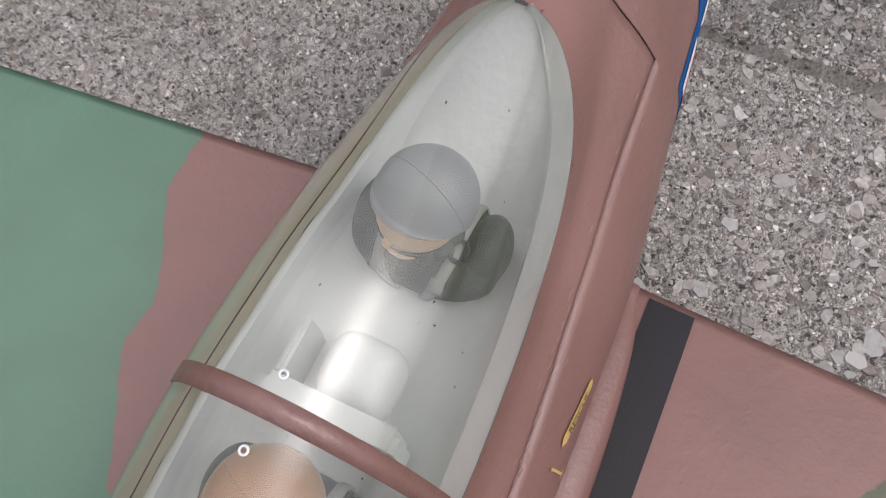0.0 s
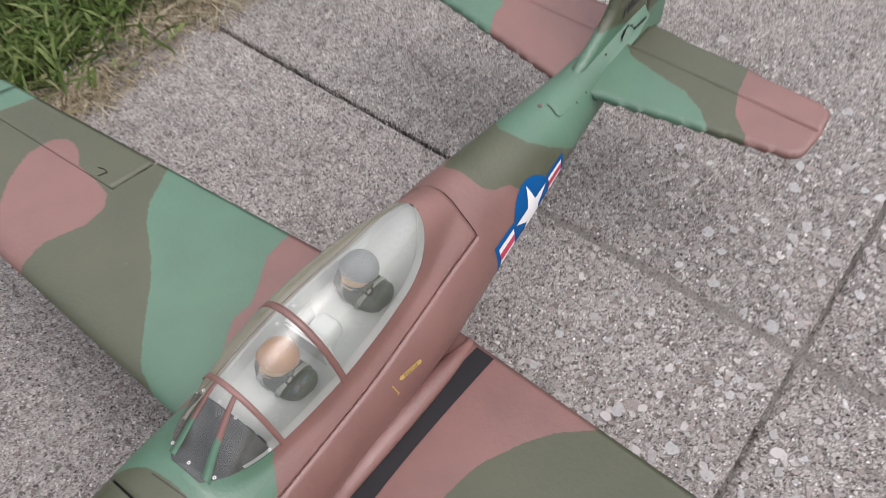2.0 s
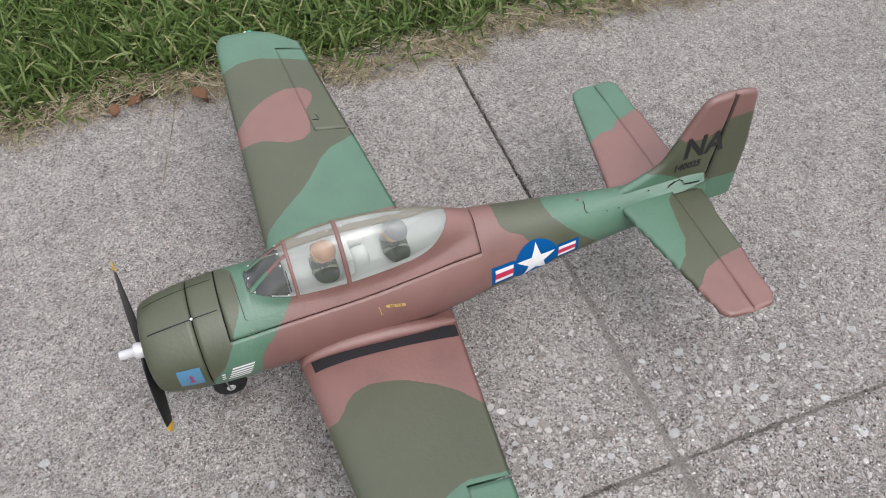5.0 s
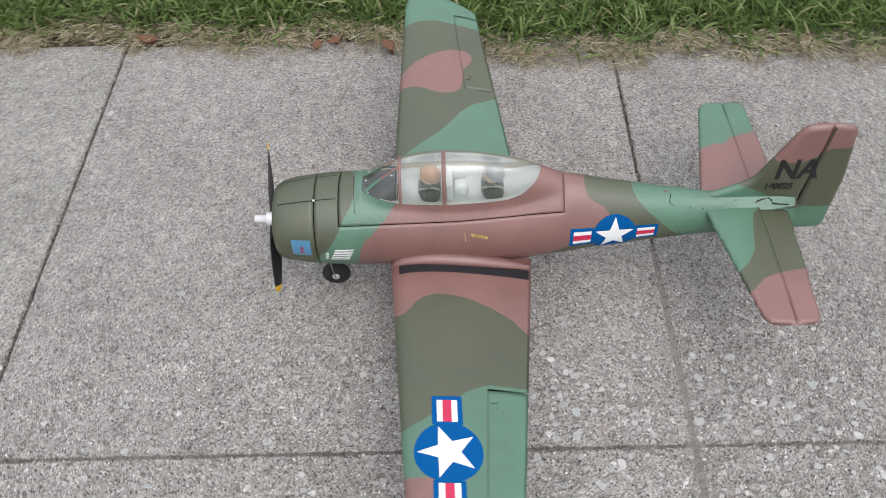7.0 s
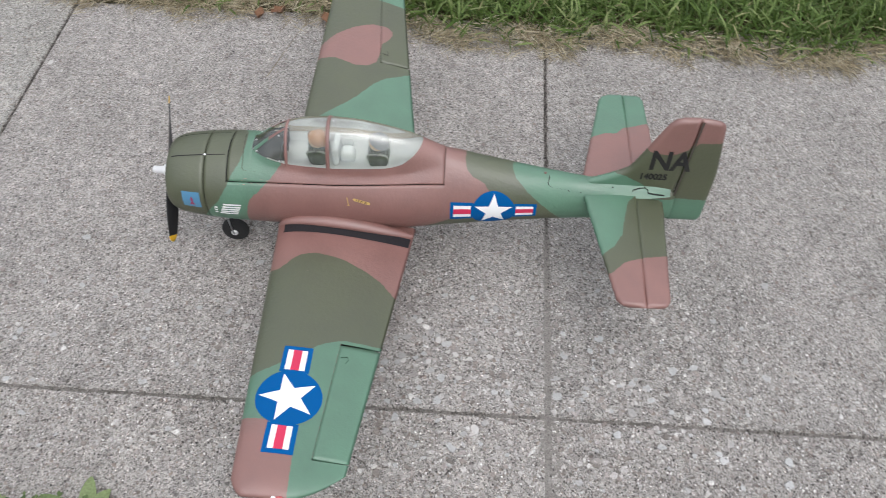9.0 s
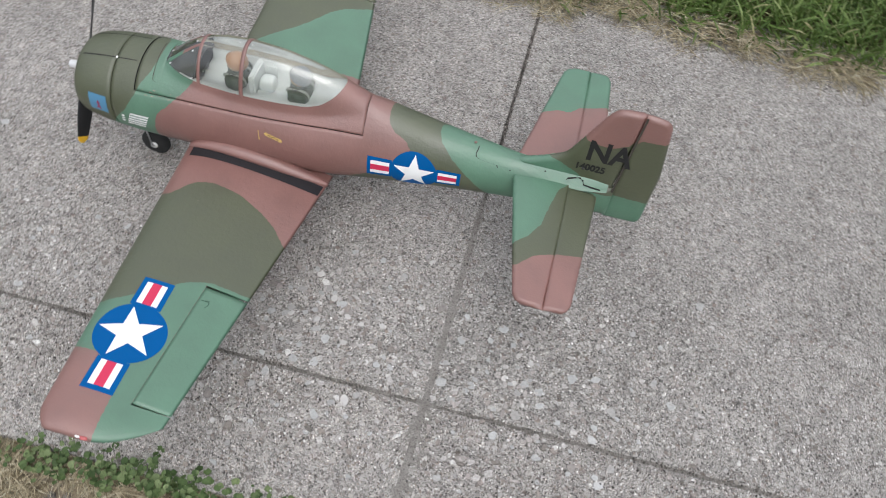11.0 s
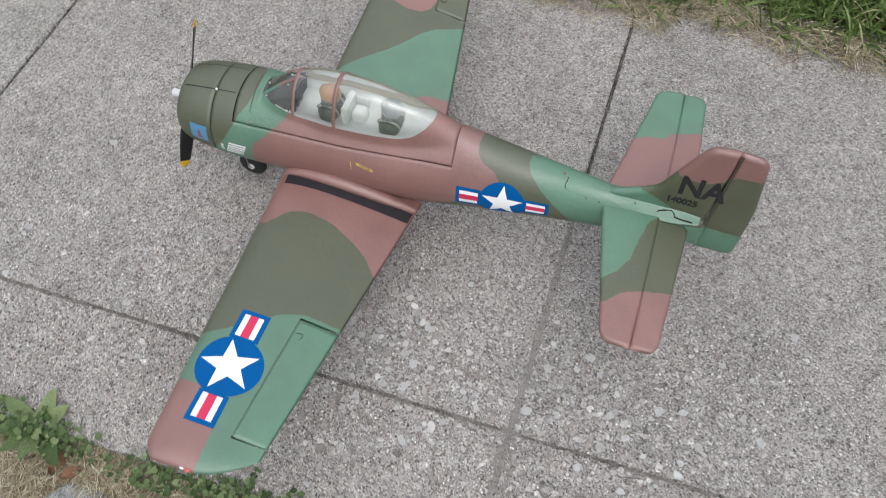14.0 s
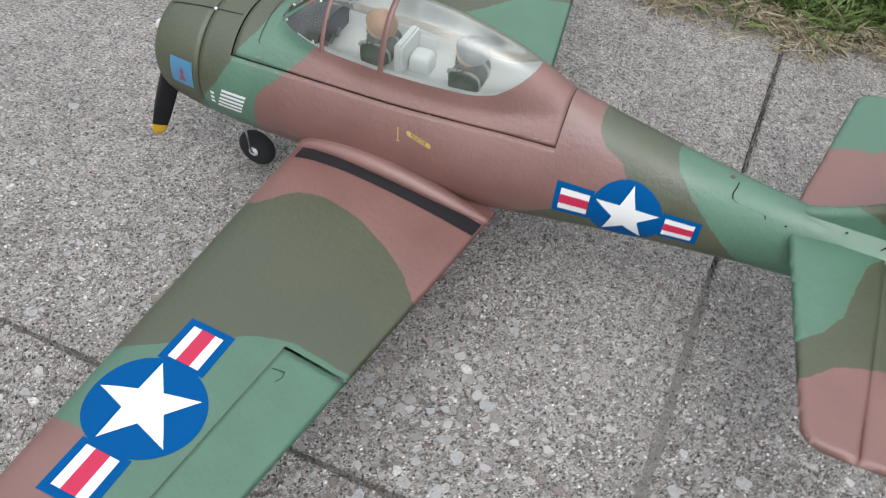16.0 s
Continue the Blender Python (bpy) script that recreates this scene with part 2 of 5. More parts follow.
def clear_plastic():
    """Thin clear canopy sheet: see-through, with Fresnel gloss and a faint milky haze."""
    m = bpy.data.materials.new("clear_canopy_plastic")
    m.use_nodes = True
    add, b, links = kit(m)
    pos = add("ShaderNodeTexCoord").outputs["Object"]
    wave = add("ShaderNodeTexNoise", {"Vector": pos, "Scale": 30.0, "Detail": 2.0})
    nrm = add("ShaderNodeBump", {"Strength": 0.10, "Distance": 0.002, "Height": wave.outputs[0]})
    clear = add("ShaderNodeBsdfTransparent", {"Color": (0.95, 0.96, 0.93, 1)})
    gloss = add("ShaderNodeBsdfGlossy", {"Roughness": 0.07, "Color": (1, 1, 1, 1), "Normal": nrm.outputs[0]})
    haze = add("ShaderNodeBsdfDiffuse", {"Color": (0.75, 0.76, 0.72, 1)})
    smear = add("ShaderNodeTexNoise", {"Vector": pos, "Scale": 55.0, "Detail": 5.0})
    amount = ramp(add, smear.outputs[0], [(0.35, 0.03), (0.75, 0.10)])
    base = add("ShaderNodeMixShader", {0: amount, 1: clear.outputs[0], 2: haze.outputs[0]})
    fres = add("ShaderNodeFresnel", {"IOR": 1.75, "Normal": nrm.outputs[0]})
    mx = add("ShaderNodeMixShader", {0: fres.outputs[0], 1: base.outputs[0], 2: gloss.outputs[0]})
    links.new(mx.outputs[0], m.node_tree.nodes["Material Output"].inputs["Surface"])
    return m


CAMO = camo_material()
# dark brown that paints the shade of grooves onto flat strips
GROOVE = rough_paint("groove_shade_paint", (0.050, 0.043, 0.034), 0.8)
CHIP = rough_paint("bare_foam_chip", (0.36, 0.225, 0.195), 0.7)
DARKRED = rough_paint("dark_red_paint_speck", (0.10, 0.018, 0.018), 0.6)
# black put in for shade in gaps; also colours wires, screws and specks
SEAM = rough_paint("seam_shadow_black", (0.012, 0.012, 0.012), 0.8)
CLEAR = clear_plastic()
WHITE_TUB = rough_paint("cockpit_white_paint", (0.60, 0.63, 0.615), 0.42, 260, 0.45, 0.08)
DASH = rough_paint("dark_grey_paint", (0.026, 0.029, 0.026), 0.5)
PANEL_GREY = rough_paint("mid_grey_paint", (0.055, 0.058, 0.060), 0.5)
BLACK = rough_paint("black_plastic", (0.012, 0.012, 0.013), 0.38, 200, 0.1)
TAPE = rough_paint("black_grip_tape", (0.013, 0.013, 0.016), 0.55, 900, 0.3, specular=0.5)
DARKGREEN = rough_paint("dark_green_paint", (0.060, 0.132, 0.086), 0.6)
BADGE = rough_paint("badge_print", (0.26, 0.05, 0.11), 0.5, 900, 0.05, 0.4)
RUBBER = rough_paint("black_foam_rubber", (0.016, 0.016, 0.016), 0.85, 500, 0.4)
YELLOW = rough_paint("yellow_paint", (0.72, 0.42, 0.02), 0.45)
OCHRE = rough_paint("faded_yellow_print", (0.55, 0.38, 0.12), 0.5)
SILVER = rough_paint("silver_paint", (0.78, 0.78, 0.78), 0.30, 200, 0.05, 0.05, 0.25)
STEEL = rough_paint("steel_wire", (0.35, 0.35, 0.36), 0.35, 200, 0.1, 0.1, 1.0)
BLUE = rough_paint("decal_blue", (0.0, 0.082, 0.27), 0.62, 300, 0.08, 0.05, specular=0.12)
WHITE = rough_paint("decal_white", (0.80, 0.80, 0.79), 0.4, 300, 0.08, 0.03)
RED = rough_paint("decal_red", (0.53, 0.018, 0.072), 0.4, 300, 0.08, 0.05)
SKYBLUE = rough_paint("decal_light_blue", (0.085, 0.235, 0.38), 0.4, 120, 0.08, 0.35)
SUIT = rough_paint("olive_cloth_paint", (0.024, 0.037, 0.019), 0.55, 160, 0.3, 0.6)
STRAP = rough_paint("grey_strap_paint", (0.27, 0.29, 0.26), 0.6, 200, 0.05)
SKIN = rough_paint("flesh_paint", (0.55, 0.37, 0.20), 0.5, 60, 0.02)
HELMET_GREY = rough_paint("grey_helmet_paint", (0.19, 0.205, 0.21), 0.42, 60, 0.02)
HELMET_ORANGE = rough_paint("orange_helmet_paint", (0.36, 0.185, 0.080), 0.30, 60, 0.02, 0.45)
FAR_GLASS_TAN = rough_paint("far_glass_tan", (0.38, 0.35, 0.275), 0.6, 120, 0.6, 0.3)
GREENLENS = rough_paint("green_lens", (0.04, 0.34, 0.20), 0.2, 900, 0.3, 0.4)
REDLENS = rough_paint("red_lens", (0.42, 0.10, 0.10), 0.3, 900, 0.3, 0.4)
CONCRETE = concrete_material("aggregate_concrete", (0.442, 0.414, 0.386), 0.84)
CONCRETE_GREY = concrete_material("grey_aggregate_concrete", (0.385, 0.362, 0.337), 0.82)
CONCRETE_PALE = concrete_material("pale_aggregate_concrete", (0.440, 0.422, 0.388), 0.88)
JOINT = rough_paint("dirty_joint_filler", (0.070, 0.064, 0.058), 0.95, 400, 0.8, 0.4)
PACKED = ground_material("packed_joint_dirt", (0.20, 0.184, 0.166), (0.32, 0.297, 0.27), (0.09, 0.083, 0.075), 420.0)
PACKED_PALE = ground_material("pale_packed_joint_dirt", (0.29, 0.27, 0.247), (0.36, 0.337, 0.31), (0.16, 0.148, 0.134), 420.0)
STONES = island_material("aggregate_stones", [(0.0, (0.16, 0.145, 0.13)), (0.12, (0.27, 0.235, 0.21)), (0.34, (0.335, 0.300, 0.280)), (0.66, (0.395, 0.370, 0.350)), (0.92, (0.455, 0.430, 0.405)), (0.985, (0.56, 0.54, 0.515))], 0.8, 0.4, 350.0)
GRIT = island_material("fine_grit", [(0.0, (0.05, 0.045, 0.042)), (0.20, (0.17, 0.150, 0.138)), (0.40, (0.37, 0.345, 0.32)), (0.80, (0.50, 0.48, 0.455)), (0.92, (0.66, 0.64, 0.62)), (1.0, (0.80, 0.785, 0.76))], 0.8, 0.2, 350.0)
CRUMBS = island_material("joint_crumbs", [(0.0, (0.06, 0.055, 0.05)), (0.5, (0.15, 0.135, 0.12)), (0.9, (0.28, 0.255, 0.23)), (1.0, (0.42, 0.39, 0.36))], 0.9, 0.3, 350.0)
PALE_STONE = rough_paint("pale_stone", (0.46, 0.44, 0.42), 0.8, 300, 0.4, 0.25)
LAWN = ground_material("lawn_soil", (0.045, 0.05, 0.022), (0.10, 0.08, 0.045), (0.13, 0.105, 0.06), 260.0)
TURF = ground_material("far_turf", (0.055, 0.085, 0.024), (0.085, 0.120, 0.038), (0.040, 0.058, 0.020), 120.0)
DIRT = ground_material("dry_verge_soil", (0.27, 0.215, 0.155), (0.35, 0.29, 0.22), (0.17, 0.135, 0.10), 180.0)
BLUESTONE = flag_material()
CHIPSTONE = chip_material()
GRASS = leaf_material("grass_blades", [(0.0, (0.055, 0.095, 0.020)), (0.4, (0.105, 0.170, 0.038)), (0.75, (0.155, 0.225, 0.062)), (0.93, (0.25, 0.30, 0.12)), (1.0, (0.42, 0.37, 0.21))], 0.3)
STRAW = leaf_material("dry_straw", [(0.0, (0.17, 0.135, 0.080)), (0.5, (0.37, 0.31, 0.20)), (0.9, (0.52, 0.46, 0.33)), (1.0, (0.66, 0.62, 0.49))], 0.15)
CLOVER = leaf_material("clover_leaves", [(0.0, (0.055, 0.095, 0.030)), (0.5, (0.105, 0.158, 0.056)), (1.0, (0.21, 0.265, 0.12))], 0.25)
DEADLEAF = leaf_material("dead_leaves", [(0.0, (0.14, 0.065, 0.035)), (1.0, (0.28, 0.15, 0.08))], 0.15)


# ---- building helpers ----
def mesh_object(name, verts, faces, mat, parent=None, label="", smooth=True):
    me = bpy.data.meshes.new(name)
    me.from_pydata([tuple(v) for v in verts], [], faces)
    me.update()
    if smooth:
        me.polygons.foreach_set("use_smooth", [True] * len(me.polygons))
    for one in mat if isinstance(mat, (list, tuple)) else [mat]:
        me.materials.append(one)
    ob = new(name, me)
    ob.parent = parent
    return tagged(ob, label)


def part(name, bm, mat, parent=None, label="", smooth=True):
    """Links a bmesh as one mesh object under a thing or part."""
    me = bpy.data.meshes.new(name)
    bmesh.ops.recalc_face_normals(bm, faces=bm.faces)
    bm.to_mesh(me)
    bm.free()
    if smooth:
        me.polygons.foreach_set("use_smooth", [True] * len(me.polygons))
    for one in mat if isinstance(mat, (list, tuple)) else [mat]:
        me.materials.append(one)
    ob = new(name, me)
    ob.parent = parent
    return tagged(ob, label)


def empty(name, label, category, place=(0, 0, 0), group="", kind=""):
    ob = new(name)
    ob.location = place
    return tagged(ob, label, category, group, kind)


def grid_faces(rows, cols, at=0):
    return [(at + a * cols + b, at + a * cols + b + 1, at + (a + 1) * cols + b + 1, at + (a + 1) * cols + b) for a in range(rows - 1) for b in range(cols - 1)]


def curve_through(xs, ys):
    """A smooth monotone interpolation through a short table."""
    xs, ys = np.array(xs, float), np.array(ys, float)
    h, d = np.diff(xs), np.diff(ys) / np.diff(xs)
    m = np.r_[d[0], np.where(d[:-1] * d[1:] > 0, 2 * d[:-1] * d[1:] / np.where(d[:-1] + d[1:] == 0, 1, d[:-1] + d[1:]), 0), d[-1]]

    def at(x):
        x = np.clip(x, xs[0], xs[-1])
        k = np.clip(np.searchsorted(xs, x) - 1, 0, len(h) - 1)
        s = (x - xs[k]) / h[k]
        return ((1 + 2 * s) * (1 - s) ** 2) * ys[k] + s * (1 - s) ** 2 * h[k] * m[k] + s * s * (3 - 2 * s) * ys[k + 1] + s * s * (s - 1) * h[k] * m[k + 1]

    return at


def inside(points, polygon):
    """Signed distance of points to a polygon, positive inside."""
    p, q = np.asarray(points, float), np.asarray(polygon, float)
    far, odd = np.full(len(p), 1e9), np.zeros(len(p), bool)
    for a, b in zip(q, np.roll(q, -1, 0)):
        ab = b - a
        s = np.clip(((p - a) @ ab) / max(ab @ ab, 1e-12), 0, 1)
        far = np.minimum(far, np.linalg.norm(p - a - s[:, None] * ab, axis=1))
        cross = (a[1] > p[:, 1]) != (b[1] > p[:, 1])
        odd ^= cross & (p[:, 0] < a[0] + (p[:, 1] - a[1]) / np.where(ab[1] == 0, 1e-12, ab[1]) * ab[0])
    return np.where(odd, far, -far)


def camouflage(ob, tans, greens, axes):
    """Stores the two signed-distance layers; axes: which coordinates the outlines are drawn in."""
    me = ob.data
    co = np.empty(len(me.vertices) * 3)
    me.vertices.foreach_get("co", co)
    p = co.reshape(-1, 3)[:, axes]
    for key, shapes in (("tan", tans), ("green", greens)):
        d = np.max([inside(p, s) for s in shapes], 0) if shapes else np.full(len(p), -1.0)
        me.attributes.new(key, "FLOAT", "POINT").data.foreach_set("value", d)
    return ob


# ---- the model aeroplane: shapes ----
NOSE, SPLIT, HATCH0, HATCH1, TAIL = 0.037, 0.1045, 0.1415, 0.480, 0.848
body_top = curve_through([0.03, 0.06, 0.10, 0.143, 0.20, 0.30, 0.40, 0.484, 0.54, 0.60, 0.64, 0.70, 0.76, 0.81, 0.848], [0.214, 0.2235, 0.2305, 0.2345, 0.2360, 0.236, 0.236, 0.236, 0.224, 0.210, 0.203, 0.194, 0.187, 0.182, 0.178])
body_low = curve_through([0.03, 0.06, 0.10, 0.143, 0.20, 0.30, 0.40, 0.46, 0.54, 0.62, 0.70, 0.78, 0.848], [0.104, 0.097, 0.091, 0.087, 0.083, 0.080, 0.083, 0.090, 0.102, 0.110, 0.114, 0.116, 0.117])
body_wide = curve_through([0.03, 0.06, 0.10, 0.143, 0.20, 0.30, 0.40, 0.44, 0.493, 0.56, 0.627, 0.695, 0.75, 0.80, 0.848], [0.058, 0.0660, 0.0705, 0.0720, 0.070, 0.068, 0.065, 0.061, 0.054, 0.046, 0.0375, 0.029, 0.024, 0.018, 0.010])
body_mid = curve_through([0.03, 0.143, 0.30, 0.48, 0.60, 0.70, 0.848], [0.163, 0.162, 0.158, 0.155, 0.152, 0.150, 0.148])
can_top = curve_through([0.150, 0.178, 0.205, 0.235, 0.27, 0.30, 0.34, 0.38, 0.42, 0.4445, 0.484, 0.54], [0.225, 0.238, 0.259, 0.278, 0.287, 0.289, 0.287, 0.280, 0.2695, 0.2595, 0.239, 0.215])
can_wide = curve_through([0.150, 0.178, 0.235, 0.30, 0.345, 0.385, 0.41, 0.425, 0.4445, 0.484, 0.54], [0.030, 0.037, 0.0425, 0.0455, 0.0435, 0.0395, 0.0358, 0.033, 0.029, 0.025, 0.020])
# how round the upper half of the section is: 2 an oval, less towards a roof
body_full = curve_through([0.03, 0.30, 0.385, 0.43, 0.476, 0.54, 0.62, 0.85], [2.0, 2.0, 1.74, 1.64, 1.70, 1.82, 2.0, 2.0])
lip = curve_through([0.037, 0.0385, 0.042, 0.049, 0.060, 0.075], [0.82, 0.90, 0.955, 0.985, 0.998, 1.0])


def oval(th, wide, up, down, off):
    """Distance from the axis to an oval whose centre lies off above it."""
    c, s = np.cos(th), np.sin(th)
    tall = np.where(c * 1.0 > 0, up, down)
    a = (s / wide) ** 2 + (c / tall) ** 2
    b = c * off / tall**2
    return (b + np.sqrt(np.maximum(b * b - a * ((off / tall) ** 2 - 1), 1e-9))) / a


@functools.lru_cache(maxsize=None)
def station(x):
    """The measures of the fuselage at one place along it."""
    return tuple(float(c(x)) for c in (body_mid, body_wide, body_top, body_low, can_wide, can_top, lip, body_full))


def skin_radius(x, th):
    mid, wide, top, low, cw, ct, scale, full = station(float(x))
    r = oval(th, wide, top - mid, mid - low, 0.0 * th)
    roof = (np.abs(np.sin(th) / wide) ** full + np.abs(np.cos(th) / (top - mid)) ** full) ** (-1 / full)
    r = np.where(np.cos(th) > 0, roof, r)
    if 0.150 < x < 0.54:
        base = min(0.205, ct - 0.03)
        r2 = oval(np.minimum(np.abs(th), 1.35), cw, ct - base, ct - base, base - mid)
        k = 0.0022
        top = np.maximum(r, r2)
        blend = top + k * np.log(np.exp((r - top) / k) + np.exp((r2 - top) / k))
        far = np.clip((1.35 - np.abs(th)) / 0.2, 0, 1)
        r = far * blend + (1 - far) * r
    return r * scale


def skin(x, th, out=0.0):
    """A point of the fuselage skin; th is 0 on top and grows towards the aeroplane's left side."""
    r = skin_radius(x, np.array([th], float))[0] + out
    return Vector((x, -r * math.sin(th), station(float(x))[0] + r * math.cos(th)))


@functools.lru_cache(maxsize=None)
def angle_at(x, z):
    """The angle at which the left skin has the height z."""
    lo, hi = 0.0, 2.6
    for _ in range(24):
        m = (lo + hi) / 2
        lo, hi = (m, hi) if skin(x, m).z > z else (lo, m)
    return (lo + hi) / 2


GLASS0, HOOP_A, HOOP_B, GLASS1 = 0.178, 0.236, 0.301, 0.4445
rim_height = curve_through([0.178, 0.20, 0.25, 0.30, 0.385, 0.41, 0.425, 0.435, 0.4445], [0.2345, 0.2335, 0.2305, 0.230, 0.2295, 0.2335, 0.242, 0.2500, 0.2600])


@functools.lru_cache(maxsize=None)
def sill_angle(x, drop=0.0):
    """Half the angle of the canopy opening at a station; drop lowers the rim."""
    if x <= GLASS0 or x >= GLASS1:
        return 0.0
    full = angle_at(x, float(rim_height(x)) - drop)
    if x < HOOP_A:
        full *= 0.72 + 0.28 * math.sqrt(max(0.0, 1 - ((HOOP_A - x) / (HOOP_A - GLASS0)) ** 2))
    return full


def far_sill(x):
    return sill_angle(x, 0.0050 * min(1, max(0, (x - 0.20) / 0.04)) * min(1, max(0, (GLASS1 - x) / 0.05)))


def hatch_angle(x):
    return angle_at(x, 0.2050)


def spaced(a, b, n, ease=False):
    s = np.linspace(0, 1, n)
    return a + (b - a) * ((1 - np.cos(np.pi * s)) / 2 if ease else s)


def shell(name, xs, first, last, mat, parent, label="", steps=22, out=0.0, roll_x=True, roll_th=(False, False), depth=0.003, far_first=None, far_last=None):
    """A panel of the fuselage skin between two angles, on both sides; its free edges roll inwards."""
    verts, faces = [], []
    for side in (1, -1):
        rows = []
        front, back = roll_x if isinstance(roll_x, tuple) else (roll_x, roll_x)
        ends = [(xs[0], depth)] * front + [(x, 0.0) for x in xs] + [(xs[-1], depth)] * back
        for x, sink in ends:
            a = (far_first if far_first and side < 0 else first)(x)
            b = (far_last if far_last and side < 0 else last)(x)
            ths = list(spaced(a, b, steps))
            line = [(th, sink) for th in ths]
            if roll_th[0]:
                line = [(a, depth)] + line
            if roll_th[1]:
                line = line + [(b, depth)]
            rows.append([Vector((1, side, 1)) * skin(x, th, out - s) for th, s in line])
        at, cols = len(verts), len(rows[0])
        verts += [v for row in rows for v in row]
        quads = grid_faces(len(rows), cols, at)
        faces += quads if side > 0 else [q[::-1] for q in quads]
    bm = bmesh.new()
    made = [bm.verts.new(v) for v in verts]
    for q in faces:
        bm.faces.new([made[i] for i in q])
    bmesh.ops.remove_doubles(bm, verts=bm.verts, dist=1e-5)
    bmesh.ops.dissolve_degenerate(bm, dist=1e-6, edges=bm.edges)
    return part(name, bm, mat, parent, label)


# outlines of the paint scheme, side view (x, z)
SIDE_TAN = [[(0.215, 0.32), (0.225, 0.255), (0.231, 0.236), (0.222, 0.222), (0.205, 0.205), (0.176, 0.178), (0.168, 0.150), (0.160, 0.05), (0.44, 0.05), (0.452, 0.115), (0.480, 0.134), (0.515, 0.154), (0.545, 0.174), (0.552, 0.190), (0.542, 0.204), (0.522, 0.214), (0.512, 0.224), (0.505, 0.30)]]
SIDE_GREEN = [[(0.090, 0.05), (0.093, 0.120), (0.105, 0.147), (0.125, 0.172), (0.140, 0.196), (0.150, 0.214), (0.161, 0.226), (0.168, 0.238), (0.172, 0.30), (0.24, 0.30), (0.24, 0.05)],
              [(0.588, 0.30), (0.586, 0.212), (0.600, 0.198), (0.622, 0.178), (0.645, 0.156), (0.668, 0.130), (0.672, 0.05), (0.92, 0.05), (0.92, 0.168), (0.837, 0.166), (0.80, 0.172), (0.775, 0.190), (0.70, 0.205), (0.66, 0.30)]]
FIN_TAN = [[(0.70, 0.30), (0.775, 0.270), (0.800, 0.262), (0.825, 0.260), (0.845, 0.272), (0.861, 0.286), (0.93, 0.290), (0.93, 0.40), (0.70, 0.40)]]
FIN_GREEN = [[(0.60, 0.215), (0.76, 0.213), (0.79, 0.196), (0.815, 0.176), (0.837, 0.167), (0.93, 0.164), (0.93, 0.0), (0.60, 0.0)]]
WING_TAN = [[(0.15, -0.182), (0.237, -0.178), (0.247, -0.169), (0.258, -0.153), (0.270, -0.145), (0.288, -0.141), (0.310, -0.143), (0.335, -0.149), (0.371, -0.167), (0.395, -0.184), (0.416, -0.208), (0.50, -0.25), (0.50, 0.0), (0.15, 0.0)],
            [(0.15, -0.446), (0.25, -0.449), (0.278, -0.451), (0.308, -0.468), (0.322, -0.50), (0.324, -0.543), (0.324, -0.65), (0.15, -0.65)],
            [(0.23, 0.0), (0.256, 0.092), (0.272, 0.099), (0.286, 0.106), (0.297, 0.113), (0.311, 0.120), (0.330, 0.118), (0.355, 0.131), (0.380, 0.147), (0.417, 0.153), (0.50, 0.157), (0.50, 0.0)],
            [(0.15, 0.335), (0.227, 0.350), (0.250, 0.372), (0.285, 0.395), (0.316, 0.408), (0.345, 0.408), (0.356, 0.396), (0.352, 0.379), (0.338, 0.362), (0.336, 0.335), (0.332, 0.313), (0.318, 0.300), (0.292, 0.297), (0.256, 0.311), (0.227, 0.312), (0.15, 0.312)]]
WING_GREEN = [[(0.15, -0.385), (0.242, -0.381), (0.268, -0.367), (0.294, -0.348), (0.328, -0.319), (0.345, -0.311), (0.357, -0.307), (0.403, -0.308), (0.50, -0.31), (0.50, -0.65), (0.15, -0.65)],
              [(0.15, 0.10), (0.214, 0.130), (0.224, 0.152), (0.256, 0.177), (0.287, 0.202), (0.306, 0.222), (0.333, 0.259), (0.350, 0.275), (0.395, 0.300), (0.50, 0.31), (0.50, 0.0), (0.15, 0.0)],
              [(0.15, 0.46), (0.228, 0.470), (0.26, 0.478), (0.29, 0.481), (0.374, 0.471), (0.50, 0.468), (0.50, 0.65), (0.15, 0.65)]]
STAB_TAN = [[(0.65, -0.182), (0.734, -0.177), (0.755, -0.155), (0.786, -0.143), (0.82, -0.138), (0.90, -0.135), (0.90, -0.30), (0.65, -0.30)],
            [(0.65, 0.10), (0.72, 0.116), (0.745, 0.128), (0.763, 0.128), (0.775, 0.143), (0.80, 0.150), (0.829, 0.163), (0.90, 0.17), (0.90, 0.0), (0.65, 0.0)]]
STAB_GREEN = [[(0.65, -0.16), (0.723, -0.142), (0.742, -0.124), (0.756, -0.100), (0.763, -0.060), (0.770, -0.030), (0.785, -0.015), (0.80, 0.0), (0.65, 0.0)],
              [(0.65, 0.10), (0.90, 0.10), (0.90, 0.30), (0.65, 0.30)]]


def leading(y):
    return 0.208 + 0.062 * y


def trailing(y):
    return 0.4395 - 0.121 * y


def wing_tip(f):
    return 0.556 - 0.022 * max(0.0, 1 - f / 0.13) ** 2 - 0.040 * max(0.0, (f - 0.45) / 0.55) ** 2


def foil(f):
    return 5 * (0.2969 * math.sqrt(max(f, 0)) - 0.126 * f - 0.3516 * f * f + 0.2843 * f**3 - 0.1036 * f**4)


